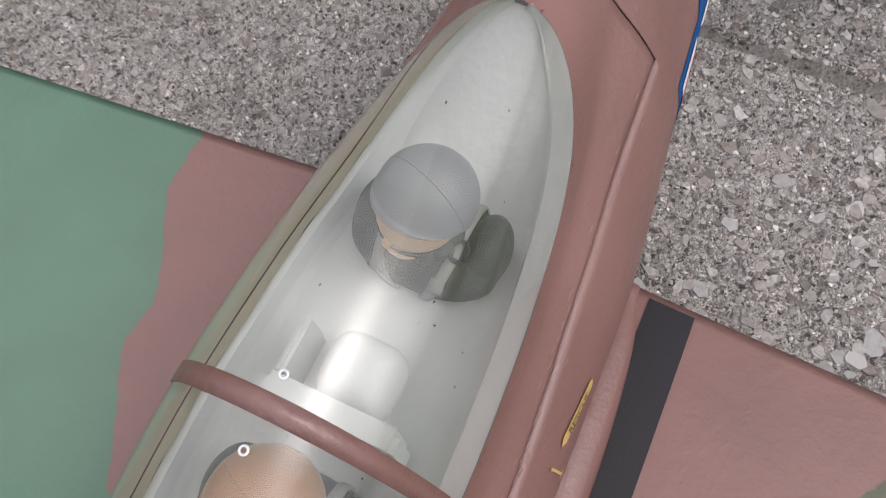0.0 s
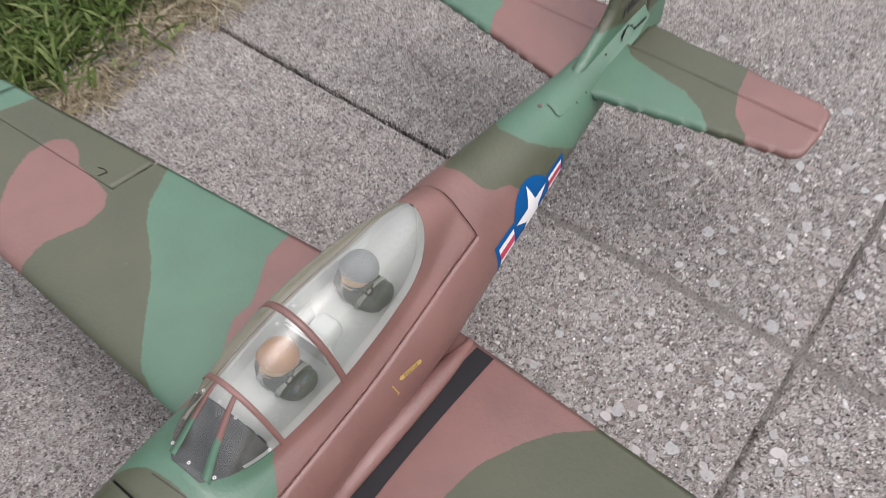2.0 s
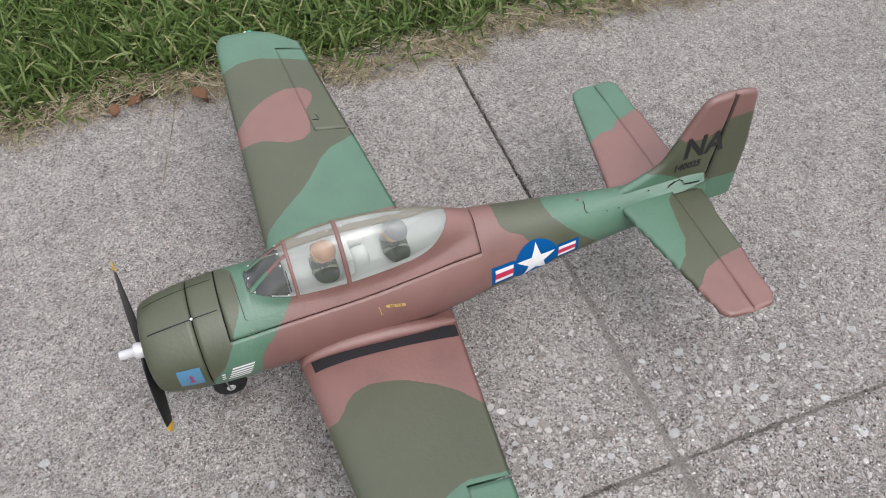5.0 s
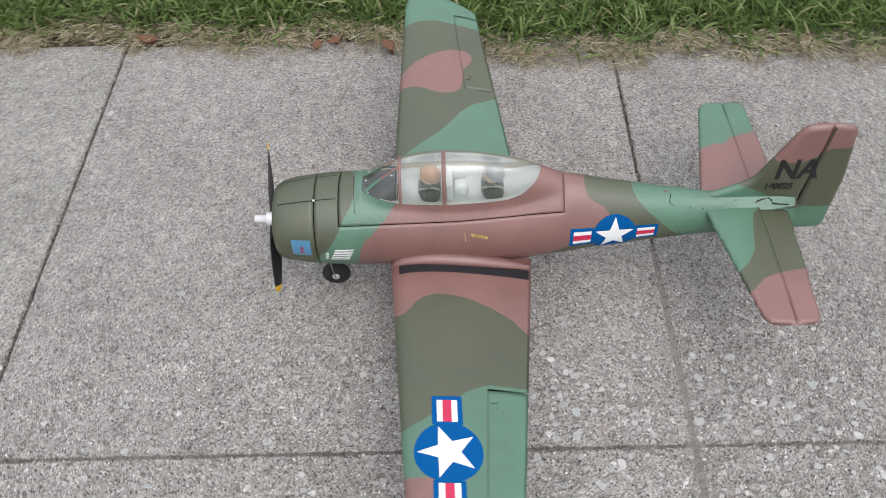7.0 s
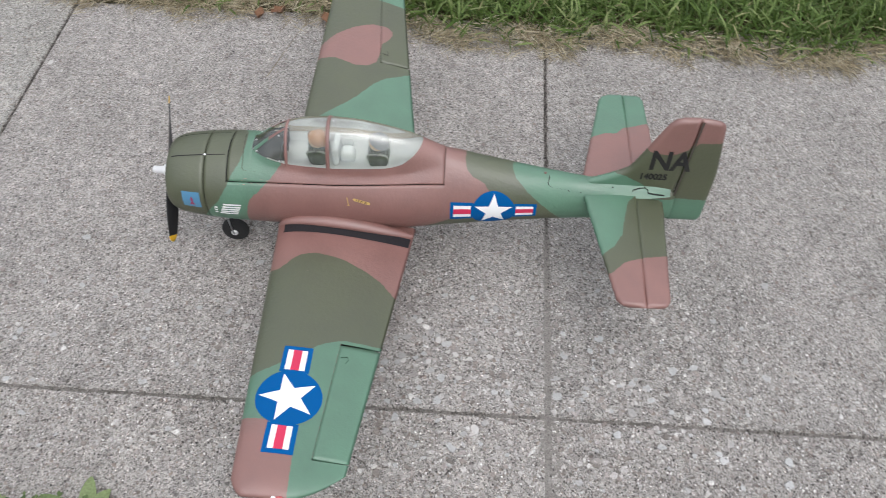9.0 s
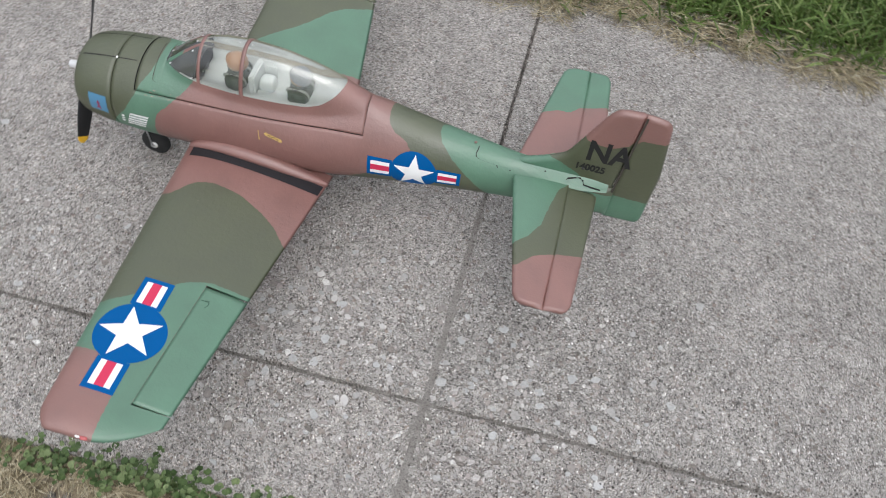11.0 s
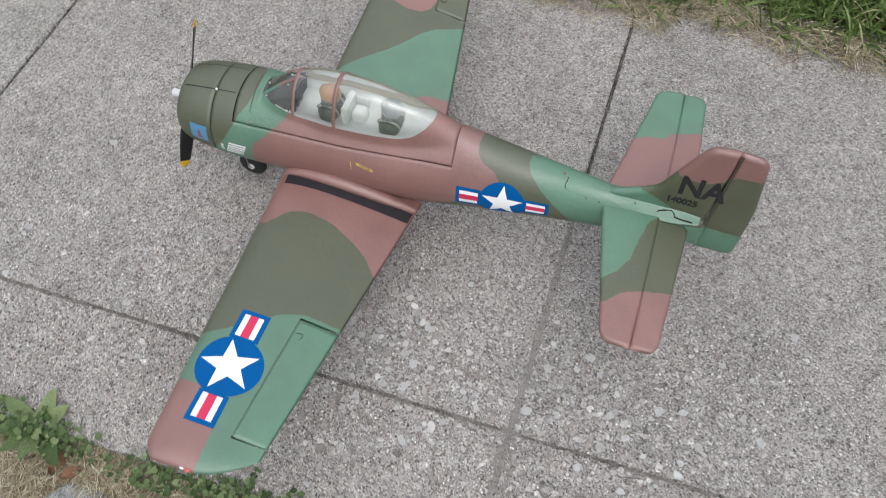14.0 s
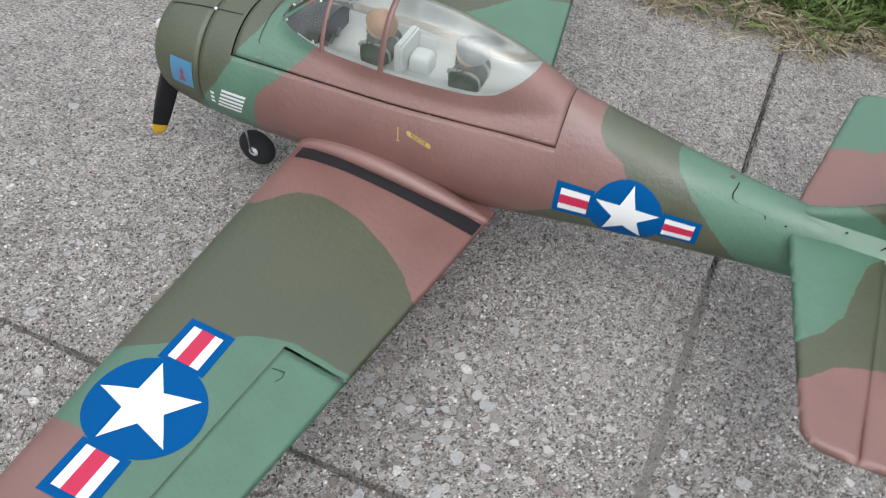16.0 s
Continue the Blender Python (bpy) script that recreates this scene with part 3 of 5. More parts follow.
def wing_point(f, span, side, top=True, out=0.0):
    """A point of the wing skin: f along the chord, span along the half wing; side -1 is the aeroplane's left."""
    y = span
    if span > 0.50:
        y += (span - 0.50) / 0.056 * (wing_tip(f) - 0.556)
    le, te = leading(y), trailing(y)
    c = te - le
    thin = math.sqrt(max(0.0, 1 - max(0.0, (span - 0.528) / 0.028) ** 2))
    z = 0.0945 + 0.158 * y + 0.009 * (1 - f)
    z += thin * c * foil(f) * (0.200 if top else -0.085) + (out if top else -out)
    return Vector((le + f * c - 0.022 * side * y, side * y, z))


def wing_mesh(name, side, fs, spans, mat, parent, label="", hole=None, close=False):
    loop = [(f, True) for f in reversed(fs)] + [(f, False) for f in fs[(1 if fs[0] == 0 else 0):]]
    rows = [[wing_point(f, s, side, top) for f, top in loop] for s in spans]
    cols = len(loop)
    bm = bmesh.new()
    vs = [[bm.verts.new(p) for p in row] for row in rows]
    for a in range(len(spans) - 1):
        for b in range(cols - 1):
            fm = (loop[b][0] + loop[b + 1][0]) / 2
            sm = (spans[a] + spans[a + 1]) / 2
            if hole and fm > hole[0] and hole[1] < sm < hole[2]:
                continue
            bm.faces.new((vs[a][b], vs[a][b + 1], vs[a + 1][b + 1], vs[a + 1][b]))
    if close:
        bm.faces.new(vs[0])
        bm.faces.new(vs[-1])
        for a in range(len(spans) - 1):
            bm.faces.new((vs[a][0], vs[a][-1], vs[a + 1][-1], vs[a + 1][0]))
    bmesh.ops.remove_doubles(bm, verts=bm.verts, dist=2e-5)
    ob = part(name, bm, mat, parent, label)
    return camouflage(ob, WING_TAN, WING_GREEN, [0, 1])


def lay_flat(name, outline, place, mat, parent, label="", cuts=4):
    """A thin decal: a flat outline, cut fine and laid on a curved skin by place(u, v)."""
    bm = bmesh.new()
    bm.faces.new([bm.verts.new((u, v, 0)) for u, v in outline])
    us, vs = [u for u, v in outline], [v for u, v in outline]
    for axis, lo, hi in ((0, min(us), max(us)), (1, min(vs), max(vs))):
        n = max(2, int((hi - lo) / 0.003))
        for k in range(1, n):
            where, nrm = [0, 0, 0], [0, 0, 0]
            where[axis], nrm[axis] = lo + (hi - lo) * k / n, 1
            bmesh.ops.bisect_plane(bm, geom=list(bm.verts) + list(bm.edges) + list(bm.faces), plane_co=where, plane_no=nrm)
    bmesh.ops.triangulate(bm, faces=[f for f in bm.faces if len(f.verts) > 4])
    for v in bm.verts:
        v.co = place(v.co.x, v.co.y)
    return part(name, bm, mat, parent, label)


def strip_on(name, line, place, wide, mat, parent, label=""):
    """A narrow ribbon along a line of (u, v) on a curved skin."""
    pts = [Vector(p) for p in line]
    fine = []
    for a, b in zip(pts, pts[1:]):
        n = max(2, int((b - a).length / 0.004))
        fine += [a.lerp(b, i / n) for i in range(n)]
    fine.append(pts[-1])
    verts = []
    for i, p in enumerate(fine):
        d = (fine[min(i + 1, len(fine) - 1)] - fine[max(i - 1, 0)]).normalized()
        nrm = Vector((-d.y, d.x)) * wide / 2
        verts += [place(*(p + nrm)), place(*(p - nrm))]
    return mesh_object(name, verts, grid_faces(len(fine), 2), mat, parent, label)


def star_points(r):
    return [(r * (1 if i % 2 == 0 else 0.40) * math.cos(math.radians(90 + 36 * i)), r * (1 if i % 2 == 0 else 0.40) * math.sin(math.radians(90 + 36 * i))) for i in range(10)]


def box_points(u0, v0, u1, v1):
    return [(u0, v0), (u1, v0), (u1, v1), (u0, v1)]


def insignia(parent, place, r):
    """Blue disc with a white star and striped bars; place(u, v, out) lays it on the skin."""
    def at(out):
        return lambda u, v: place(u, v, out)

    disc = [(r * math.cos(a), r * math.sin(a)) for a in spaced(0, 2 * math.pi, 49)[:-1]]
    ob = lay_flat("insignia_disc", disc, at(0.0004), BLUE, parent, "blue insignia disc decal")
    lay_flat("insignia_star", star_points(r * 0.90), at(0.0008), WHITE, ob, "white five-pointed star")
    for s in (-1, 1):
        u0, u1 = sorted((s * r * 0.93, s * r * 1.96))
        h = r * 0.455
        bar = lay_flat("insignia_bar", box_points(u0, -h, u1, h), at(0.0003), BLUE, ob, "blue bordered bar", 6)
        b = r * 0.15
        w0, w1 = (u0 + b, u1 - 0.09 * r) if s < 0 else (u0 + 0.09 * r, u1 - b)
        for v0, v1, mat, nm in ((-h + b, -h / 3.4, WHITE, "bar_stripe"), (-h / 3.4, h / 3.4, RED, "bar_stripe"), (h / 3.4, h - b, WHITE, "bar_stripe")):
            lay_flat(nm, box_points(w0, v0, w1, v1), at(0.0007), mat, ob, "", 5)
    return ob


def lettering(words, size, place, mat, parent, label, name, bold=0.0, slant=0.0, stretch=1.0, tall=1.0):
    """Words in the built-in font, turned into a mesh and laid on a skin."""
    cu = bpy.data.curves.new(name, "FONT")
    cu.body, cu.size, cu.align_x, cu.align_y, cu.offset, cu.shear = words, size, "CENTER", "CENTER", bold, slant
    tmp = new("tmp", cu)
    bpy.context.view_layer.update()
    me = bpy.data.meshes.new_from_object(tmp.evaluated_get(bpy.context.evaluated_depsgraph_get()))
    bpy.data.objects.remove(tmp)
    for v in me.vertices:
        v.co = place(v.co.x * stretch, v.co.y * tall)
    me.materials.clear()
    me.materials.append(mat)
    me.name = name
    ob = new(name, me)
    ob.parent = parent
    return tagged(ob, label)


def lathe(profile, steps=24, axis="x"):
    """A closed body of revolution from (along, radius) pairs."""
    bm = bmesh.new()
    rings = []
    for a, r in profile:
        rings.append([bm.verts.new((a, r * math.cos(t), r * math.sin(t)) if axis == "x" else (r * math.cos(t), a, r * math.sin(t)) if axis == "y" else (r * math.cos(t), r * math.sin(t), a)) for t in spaced(0, 2 * math.pi, steps + 1)[:-1]])
    for p, q in zip(rings, rings[1:]):
        for i in range(steps):
            bm.faces.new((p[i], p[(i + 1) % steps], q[(i + 1) % steps], q[i]))
    bm.faces.new(rings[0])
    bm.faces.new(rings[-1])
    return bm


def moved(bm, m):
    bmesh.ops.transform(bm, matrix=m, verts=bm.verts)
    return bm


def rod(line, r, steps=8):
    """A round wire along a line of points."""
    pts = [Vector(p) for p in line]
    bm = bmesh.new()
    rings = []
    for i, p in enumerate(pts):
        d = (pts[min(i + 1, len(pts) - 1)] - pts[max(i - 1, 0)]).normalized()
        u = d.orthogonal().normalized()
        v = d.cross(u)
        rings.append([bm.verts.new(p + r * (math.cos(t) * u + math.sin(t) * v)) for t in spaced(0, 2 * math.pi, steps + 1)[:-1]])
    for p, q in zip(rings, rings[1:]):
        best = min(range(steps), key=lambda k: (q[k].co - p[0].co).length)
        for i in range(steps):
            bm.faces.new((p[i], p[(i + 1) % steps], q[(i + 1 + best) % steps], q[(i + best) % steps]))
    bm.faces.new(rings[0])
    bm.faces.new(rings[-1])
    return bm


def block(x0, x1, y0, y1, z0, z1, bevel=0.001):
    bm = bmesh.new()
    bmesh.ops.create_cube(bm, size=1)
    for v in bm.verts:
        v.co = ((x0 + x1) / 2 + v.co.x * (x1 - x0), (y0 + y1) / 2 + v.co.y * (y1 - y0), (z0 + z1) / 2 + v.co.z * (z1 - z0))
    if bevel:
        bmesh.ops.bevel(bm, geom=bm.edges, offset=bevel, segments=2, affect="EDGES")
    return bm


# ---- the model aeroplane: fuselage ----
plane = empty("model_aeroplane", "camouflaged foam model trainer aeroplane standing on concrete pavement", "model aeroplane")
zero, half_turn = (lambda x: 0.0), (lambda x: math.pi)
xs_cowl = list(spaced(NOSE, 0.062, 12)) + list(spaced(0.068, SPLIT - 0.0009, 6))
cowl = camouflage(shell("engine_cowl", xs_cowl, zero, half_turn, CAMO, plane, "olive rounded engine cowl", 40), SIDE_TAN, SIDE_GREEN, [0, 2])
xs_neck = list(spaced(SPLIT + 0.0009, HATCH0 - 0.0006, 8))
xs_mid = list(spaced(HATCH0, HATCH1, 70))
xs_rear = list(spaced(HATCH1, TAIL, 60))


def lower_first(x):
    return hatch_angle(x) + 0.020 if HATCH0 - 0.01 < x < HATCH1 + 0.01 else 0.0


neck = camouflage(shell("nose_section", xs_neck, zero, half_turn, CAMO, plane, "green and olive nose section", 40, roll_x=(True, False)), SIDE_TAN, SIDE_GREEN, [0, 2])
lower = camouflage(shell("lower_fuselage", list(spaced(HATCH0 - 0.0006, HATCH1, 70)), lower_first, half_turn, CAMO, plane, "reddish brown lower fuselage", 30, roll_x=False, roll_th=(True, False)), SIDE_TAN, SIDE_GREEN, [0, 2])
tail_cone = camouflage(shell("tail_cone", xs_rear, zero, half_turn, CAMO, plane, "green and olive tapering tail cone", 40, roll_x=(False, True)), SIDE_TAN, SIDE_GREEN, [0, 2])
xs_hatch = sorted(list(spaced(HATCH0 + 0.0012, GLASS0, 8)) + list(GLASS0 + (HOOP_A - GLASS0) * np.linspace(0, 1, 26)[1:] ** 2.0) + list(spaced(HOOP_A + 0.004, 0.385, 26)) + list(GLASS1 - (GLASS1 - 0.385) * np.linspace(0, 1, 26)[:-1] ** 2.0) + list(spaced(GLASS1 + 0.003, HATCH1 - 0.0009, 8)))
hatch = camouflage(shell("canopy_hatch", xs_hatch, sill_angle, hatch_angle, CAMO, plane, "brown removable hatch round the canopy", 16, roll_th=(False, True), far_first=far_sill), SIDE_TAN, SIDE_GREEN, [0, 2])
# added shells, coloured black so the open seams look shaded
shell("inner_liner", list(spaced(NOSE + 0.012, 0.174, 12)), zero, half_turn, SEAM, plane, "added black backing for the shade in the seams", 24, out=-0.0042, roll_x=False)
shell("inner_liner", list(spaced(0.174, 0.452, 30)), lambda x: hatch_angle(x) - 0.10, half_turn, SEAM, plane, "added black backing for the shade in the seams", 20, out=-0.0042, roll_x=False)
shell("inner_liner", list(spaced(0.452, 0.52, 8)), zero, half_turn, SEAM, plane, "added black backing for the shade in the seams", 24, out=-0.0042, roll_x=False)
part("cowl_bulkhead", moved(lathe([(0.041, 0.003), (0.041, 0.0500), (0.050, 0.052), (0.050, 0.003)], 32), Matrix.Translation((0, 0, 0.163))), SEAM, plane, "dark front of the engine bay")

canopy = shell("canopy_glass", sorted(set(xs_hatch) | {GLASS0 + 1e-5, GLASS1 - 1e-5}), zero, sill_angle, CLEAR, plane, "clear moulded bubble canopy", 14, roll_x=False, far_last=far_sill)
bm = bmesh.new()
bm.from_mesh(canopy.data)
bmesh.ops.delete(bm, geom=[v for v in bm.verts if not GLASS0 - 1e-6 < v.co.x < GLASS1 + 1e-6], context="VERTS")
bmesh.ops.dissolve_degenerate(bm, dist=1e-6, edges=bm.edges)
bm.to_mesh(canopy.data)
bm.free()
canopy.visible_shadow = False


def on_skin(out=0.0008):
    """(x, angle) to a point of the skin, for lines that follow stations or angles."""
    return lambda x, th: skin(x, th, out)


def hoop_line(x, a, n=40):
    return [(x, t) for t in spaced(-a, a, n)]


def band(name, stations, half_wide, parent, label, lift=0.0007):
    """A painted strip along (x, angle) stations, wide in metres."""
    verts = []
    pts = [skin(x, t, lift) for x, t in stations]
    for i, p in enumerate(pts):
        d = (pts[min(i + 1, len(pts) - 1)] - pts[max(i - 1, 0)]).normalized()
        x, t = stations[i]
        nrm = (p - Vector((x, 0, body_mid(x)))).normalized()
        across = d.cross(nrm).normalized() * half_wide
        low = nrm * 0.0007
        verts += [p + across - low, p + across, p - across, p - across - low]
    return mesh_object(name, verts, grid_faces(len(pts), 4), CAMO, parent, label)


for x in (HOOP_A, HOOP_B):
    a = sill_angle(x) + 0.03
    camouflage(band("canopy_hoop", hoop_line(x, a), 0.0023 if x == HOOP_A else 0.0029, canopy, "brown painted canopy hoop"), SIDE_TAN, SIDE_GREEN, [0, 2])
for s in (-1, 1):
    # broad at the foot, narrow at the hoop
    verts = []
    for k in spaced(0, 1, 18):
        x = 0.1815 + (HOOP_A - 0.0005 - 0.1815) * k
        y, half = 0.0178 - 0.0085 * k**0.8, 0.0042 - 0.0024 * k**0.6
        for w, lift in ((-half, 0.0), (-half, 0.0006), (half, 0.0006), (half, 0.0)):
            th = math.asin((y + w) / (skin_radius(x, np.array([y / 0.10]))[0]))
            verts.append(skin(x, s * th, lift))
    camouflage(mesh_object("windshield_post", verts, grid_faces(18, 4), CAMO, canopy, "windshield post painted brown above and green at its foot"), [box_points(0.207, 0.2, 0.30, 0.3)], [box_points(0.1, 0.2, 0.3, 0.3)], [0, 2])
for x, t in ((0.2255, 0.02), (0.2245, 0.155), (0.2255, -0.150), (0.1835, 0.01), (0.1870, 0.275), (0.1870, -0.275), (0.2255, 0.47), (0.2255, -0.47), (0.2905, 0.012), (0.3085, 0.010)):
    p = skin(x, t, 0.0007)
    nrm = (p - Vector((x, 0, body_mid(x)))).normalized()
    ring = rod([(0.0010 * math.cos(a), 0.0010 * math.sin(a), 0) for a in spaced(0, 2 * math.pi, 15)], 0.00034, 6)
    part("canopy_screw", moved(ring, Matrix.Translation(p) @ nrm.to_track_quat("Z", "Y").to_matrix().to_4x4()), SILVER, canopy, "small pale screw washer")


# cockpit inside
def tub_half(x):
    return max(0.004, skin(x, sill_angle(x)).y * -1 - 0.0001)


def tub_floor(x):
    return 0.2165 + 0.0405 * max(0.0, (x - 0.392) / 0.0525) ** 1.25


rows = []
tub_xs = list(spaced(0.205, 0.392, 24)) + list(GLASS1 - 0.052 * np.linspace(0.99, 0.02, 14) ** 2)
for x in tub_xs:
    w, f = tub_half(x), tub_floor(x)
    top = max(f + 0.0005, skin(x, sill_angle(x)).z - 0.0001)
    far = w - 0.0042 * min(1, w / 0.02)
    rows.append([Vector((x, s * w, z)) for s, w, z in ((-1, w, top), (-1, w - 0.0070 * min(1, w / 0.02), top - 0.0012), (-1, w - 0.0076 * min(1, w / 0.02), f + 0.0015), (-1, w - 0.0084 * min(1, w / 0.02), f), (0, 0, f), (1, far - 0.006 * min(1, w / 0.02), f), (1, far - 0.004 * min(1, w / 0.02), f + 0.002), (1, far - 0.0025 * min(1, w / 0.02), top - 0.0012), (1, far, top - 0.0004))])
cockpit = mesh_object("cockpit_tub", [v for r in rows for v in r], grid_faces(len(rows), 9), WHITE_TUB, plane, "off-white painted cockpit tub")
for e in cockpit.data.edges:
    # crisp edges where the ledge meets the wall and the wall the floor
    p, q = e.vertices
    if p % 9 == q % 9 and p % 9 in (1, 3, 5, 7):
        e.use_edge_sharp = True
# added strip; its tan imitates hull and wing seen through the far glass
rim = []
for x, r in zip(tub_xs, rows):
    p = skin(x, far_sill(x), -0.0003)
    q = r[8]
    rim.append([Vector((x, -p.y, p.z)), Vector((x, (-p.y + q.y) / 2, (p.z + q.z) / 2 + 0.0006 + 0.0008 * noise.noise((90 * x, 0, 0)))), q + Vector((0, -0.0004 + 0.0009 * noise.noise((160 * x, 3, 0)), 0.0006))])
mesh_object("canopy_flange", [v for r in rim for v in r], grid_faces(len(rim), 3), FAR_GLASS_TAN, cockpit, "added tan strip for the hull seen through the far glass")
part("seat_back", block(0.3045, 0.3135, -0.0235, 0.0195, 0.2155, 0.2475, 0.0022), WHITE_TUB, cockpit, "white panel behind the front seat", False)
hump = bmesh.new()
bmesh.ops.create_uvsphere(hump, u_segments=28, v_segments=18, radius=1.0)
for v in hump.verts:
    # a softened box
    q = Vector([math.copysign(abs(c) ** 0.55, c) for c in v.co])
    v.co = (0.3255 + 0.0122 * q.x, -0.0005 + 0.0120 * q.y, 0.2155 + 0.0185 * q.z)
part("seat_console", hump, WHITE_TUB, cockpit, "rounded white hump behind the seat")
part("seat_web", block(0.3137, 0.3330, 0.0165, 0.0195, 0.2155, 0.2395, 0.0012), WHITE_TUB, cockpit, "thin white side web of the seat", False)
rows = []
for x in spaced(GLASS0 + 0.0005, 0.227, 16):
    w = tub_half(x) + 0.0006
    base = skin(x, sill_angle(x)).z - 0.0006
    rise = min(0.014 * (x - GLASS0) / 0.049, skin(x, 0.0).z - base - 0.004)
    rows.append([Vector((x, s * w, base + max(0.0, rise) * max(0.0, 1 - (abs(s) / 0.86) ** 3))) for s in spaced(-1, 1, 17)])
dash = mesh_object("dashboard_coaming", [v for r in rows for v in r], grid_faces(len(rows), 17), DASH, cockpit, "dark grey dashboard coaming")
bm = bmesh.new()
face = [bm.verts.new((0.2275, v.y, v.z)) for v in rows[-1]] + [bm.verts.new((0.2275, y, 0.217)) for y in (0.034, -0.034)]
bm.faces.new(face)
bmesh.ops.solidify(bm, geom=bm.faces, thickness=0.0015)
part("instrument_panel", bm, PANEL_GREY, cockpit, "dark instrument panel", smooth=False)
for y, z in ((-0.022, 0.2215), (-0.010, 0.2220), (0.004, 0.2220)):
    part("instrument_dial", moved(lathe([(0, 0.0010), (0, 0.0046), (0.0008, 0.0050), (0.0012, 0.0042), (0.0010, 0.0010)], 16, "x"), Matrix.Translation((0.2292, y, z))), BLACK, cockpit, "round black instrument dial")


# ---- wings ----
AIL_F, AIL_0, AIL_1 = 0.68, 0.3135, 0.5025
f_main = sorted(set([0, 0.004, 0.012, 0.025, 0.045, 0.07] + [round(v, 4) for v in np.linspace(0.1, 0.66, 22)] + [AIL_F] + [round(v, 4) for v in np.linspace(0.70, 1.0, 13)]))
s_main = sorted(set([round(v, 5) for v in np.linspace(0.045, 0.31, 46)] + [AIL_0] + [round(v, 5) for v in np.linspace(0.32, 0.498, 30)] + [AIL_1, 0.508, 0.515, 0.522, 0.53, 0.537, 0.543, 0.548, 0.552, 0.5545, 0.556]))
for side, label in ((-1, "camouflaged wing with insignia and grip tape"), (1, "camouflaged plain wing")):
    wing = wing_mesh("wing", side, f_main, s_main, CAMO, plane, label, hole=(AIL_F, AIL_0, AIL_1))
    wing_mesh("aileron", side, [v for v in np.linspace(AIL_F + 0.0008, 1.0, 12)], [v for v in np.linspace(AIL_0 + 0.0028, AIL_1 - 0.0030, 30)], CAMO, wing, "hinged aileron", close=True)

    def on_wing(f, s, out=0.0005, side=side):
        return wing_point(f, s, side, True, out)

    # on the right wing the crease's shade is drawn as a black strip
    strip_on("hinge_line", [(AIL_F, AIL_0), (AIL_F - 0.002, AIL_1)], lambda f, s: on_wing(f, s, 0.0003), 0.0022, SEAM if side > 0 else CAMO, wing, "thin strip in place of the hinge crease")
    # control horn plate near the inner aileron end
    part("control_horn", rod([on_wing(0.705, AIL_0 + 0.024, 0.0004), on_wing(0.76, AIL_0 + 0.022, 0.0006), on_wing(0.768, AIL_0 + 0.027, 0.0006), on_wing(0.755, AIL_0 + 0.033, 0.0004)], 0.0005, 6), SEAM if side > 0 else DARKGREEN, wing, "thin control horn wire")
    line = []
    for f in spaced(0.0, 1.0, 40):
        p = wing_point(f, 0.066, side)
        bulge = 0.0035 + 0.0065 * math.sin(math.pi * min(1, f * 1.05)) ** 0.6
        line.append((p.x, side * (body_wide(p.x) - 0.002 + 0.004 * f), p.z + bulge * 0.75, bulge))
    bm = bmesh.new()
    rings = []
    for x, y, z, r in line:
        rings.append([bm.verts.new((x, y + r * 1.25 * math.cos(t), z + r * math.sin(t) - 0.003)) for t in spaced(0, 2 * math.pi, 15)[:-1]])
    for p, q in zip(rings, rings[1:]):
        for i in range(14):
            bm.faces.new((p[i], p[(i + 1) % 14], q[(i + 1) % 14], q[i]))
    bm.faces.new(rings[0])
    bm.faces.new(rings[-1])
    camouflage(part("wing_root_fillet", bm, CAMO, wing, "moulded fillet at the wing root"), SIDE_TAN if side < 0 else WING_TAN, SIDE_GREEN if side < 0 else WING_GREEN, [0, 2] if side < 0 else [0, 1])
    if side < 0:
        def chord_place(u, v, out):
            # u runs outboard-inboard, v towards the leading edge
            y = 0.4145 - u
            x = 0.2915 - v
            return wing_point((x - leading(y)) / (trailing(y) - leading(y)), y, -1, True, out)

        insignia(wing, chord_place, 0.0433)
        verts = []
        for f in spaced(0.060, 0.985, 40):
            for y in spaced(0.0735, 0.0945, 5):
                verts.append(wing_point(f, y, -1, True, 0.0006))
        mesh_object("grip_tape", verts, grid_faces(40, 5), TAPE, wing, "black grip tape strip")
    lamp = None
    for f, mat, name, label in ((0.47, REDLENS if side < 0 else GREENLENS, "navigation_light", "small red navigation light" if side < 0 else "small green navigation light"), (0.415, WHITE, "lens_clip", "white clip beside the navigation light")):
        lens = bmesh.new()
        bmesh.ops.create_uvsphere(lens, u_segments=14, v_segments=9, radius=0.0032 if lamp is None else 0.0020)
        ob = part(name, moved(lens, Matrix.Translation(wing_point(f, 0.5545, side)) @ Matrix.Diagonal((1.5, 0.8, 0.8, 1))), mat, wing if lamp is None else lamp, label)
        lamp = lamp or ob


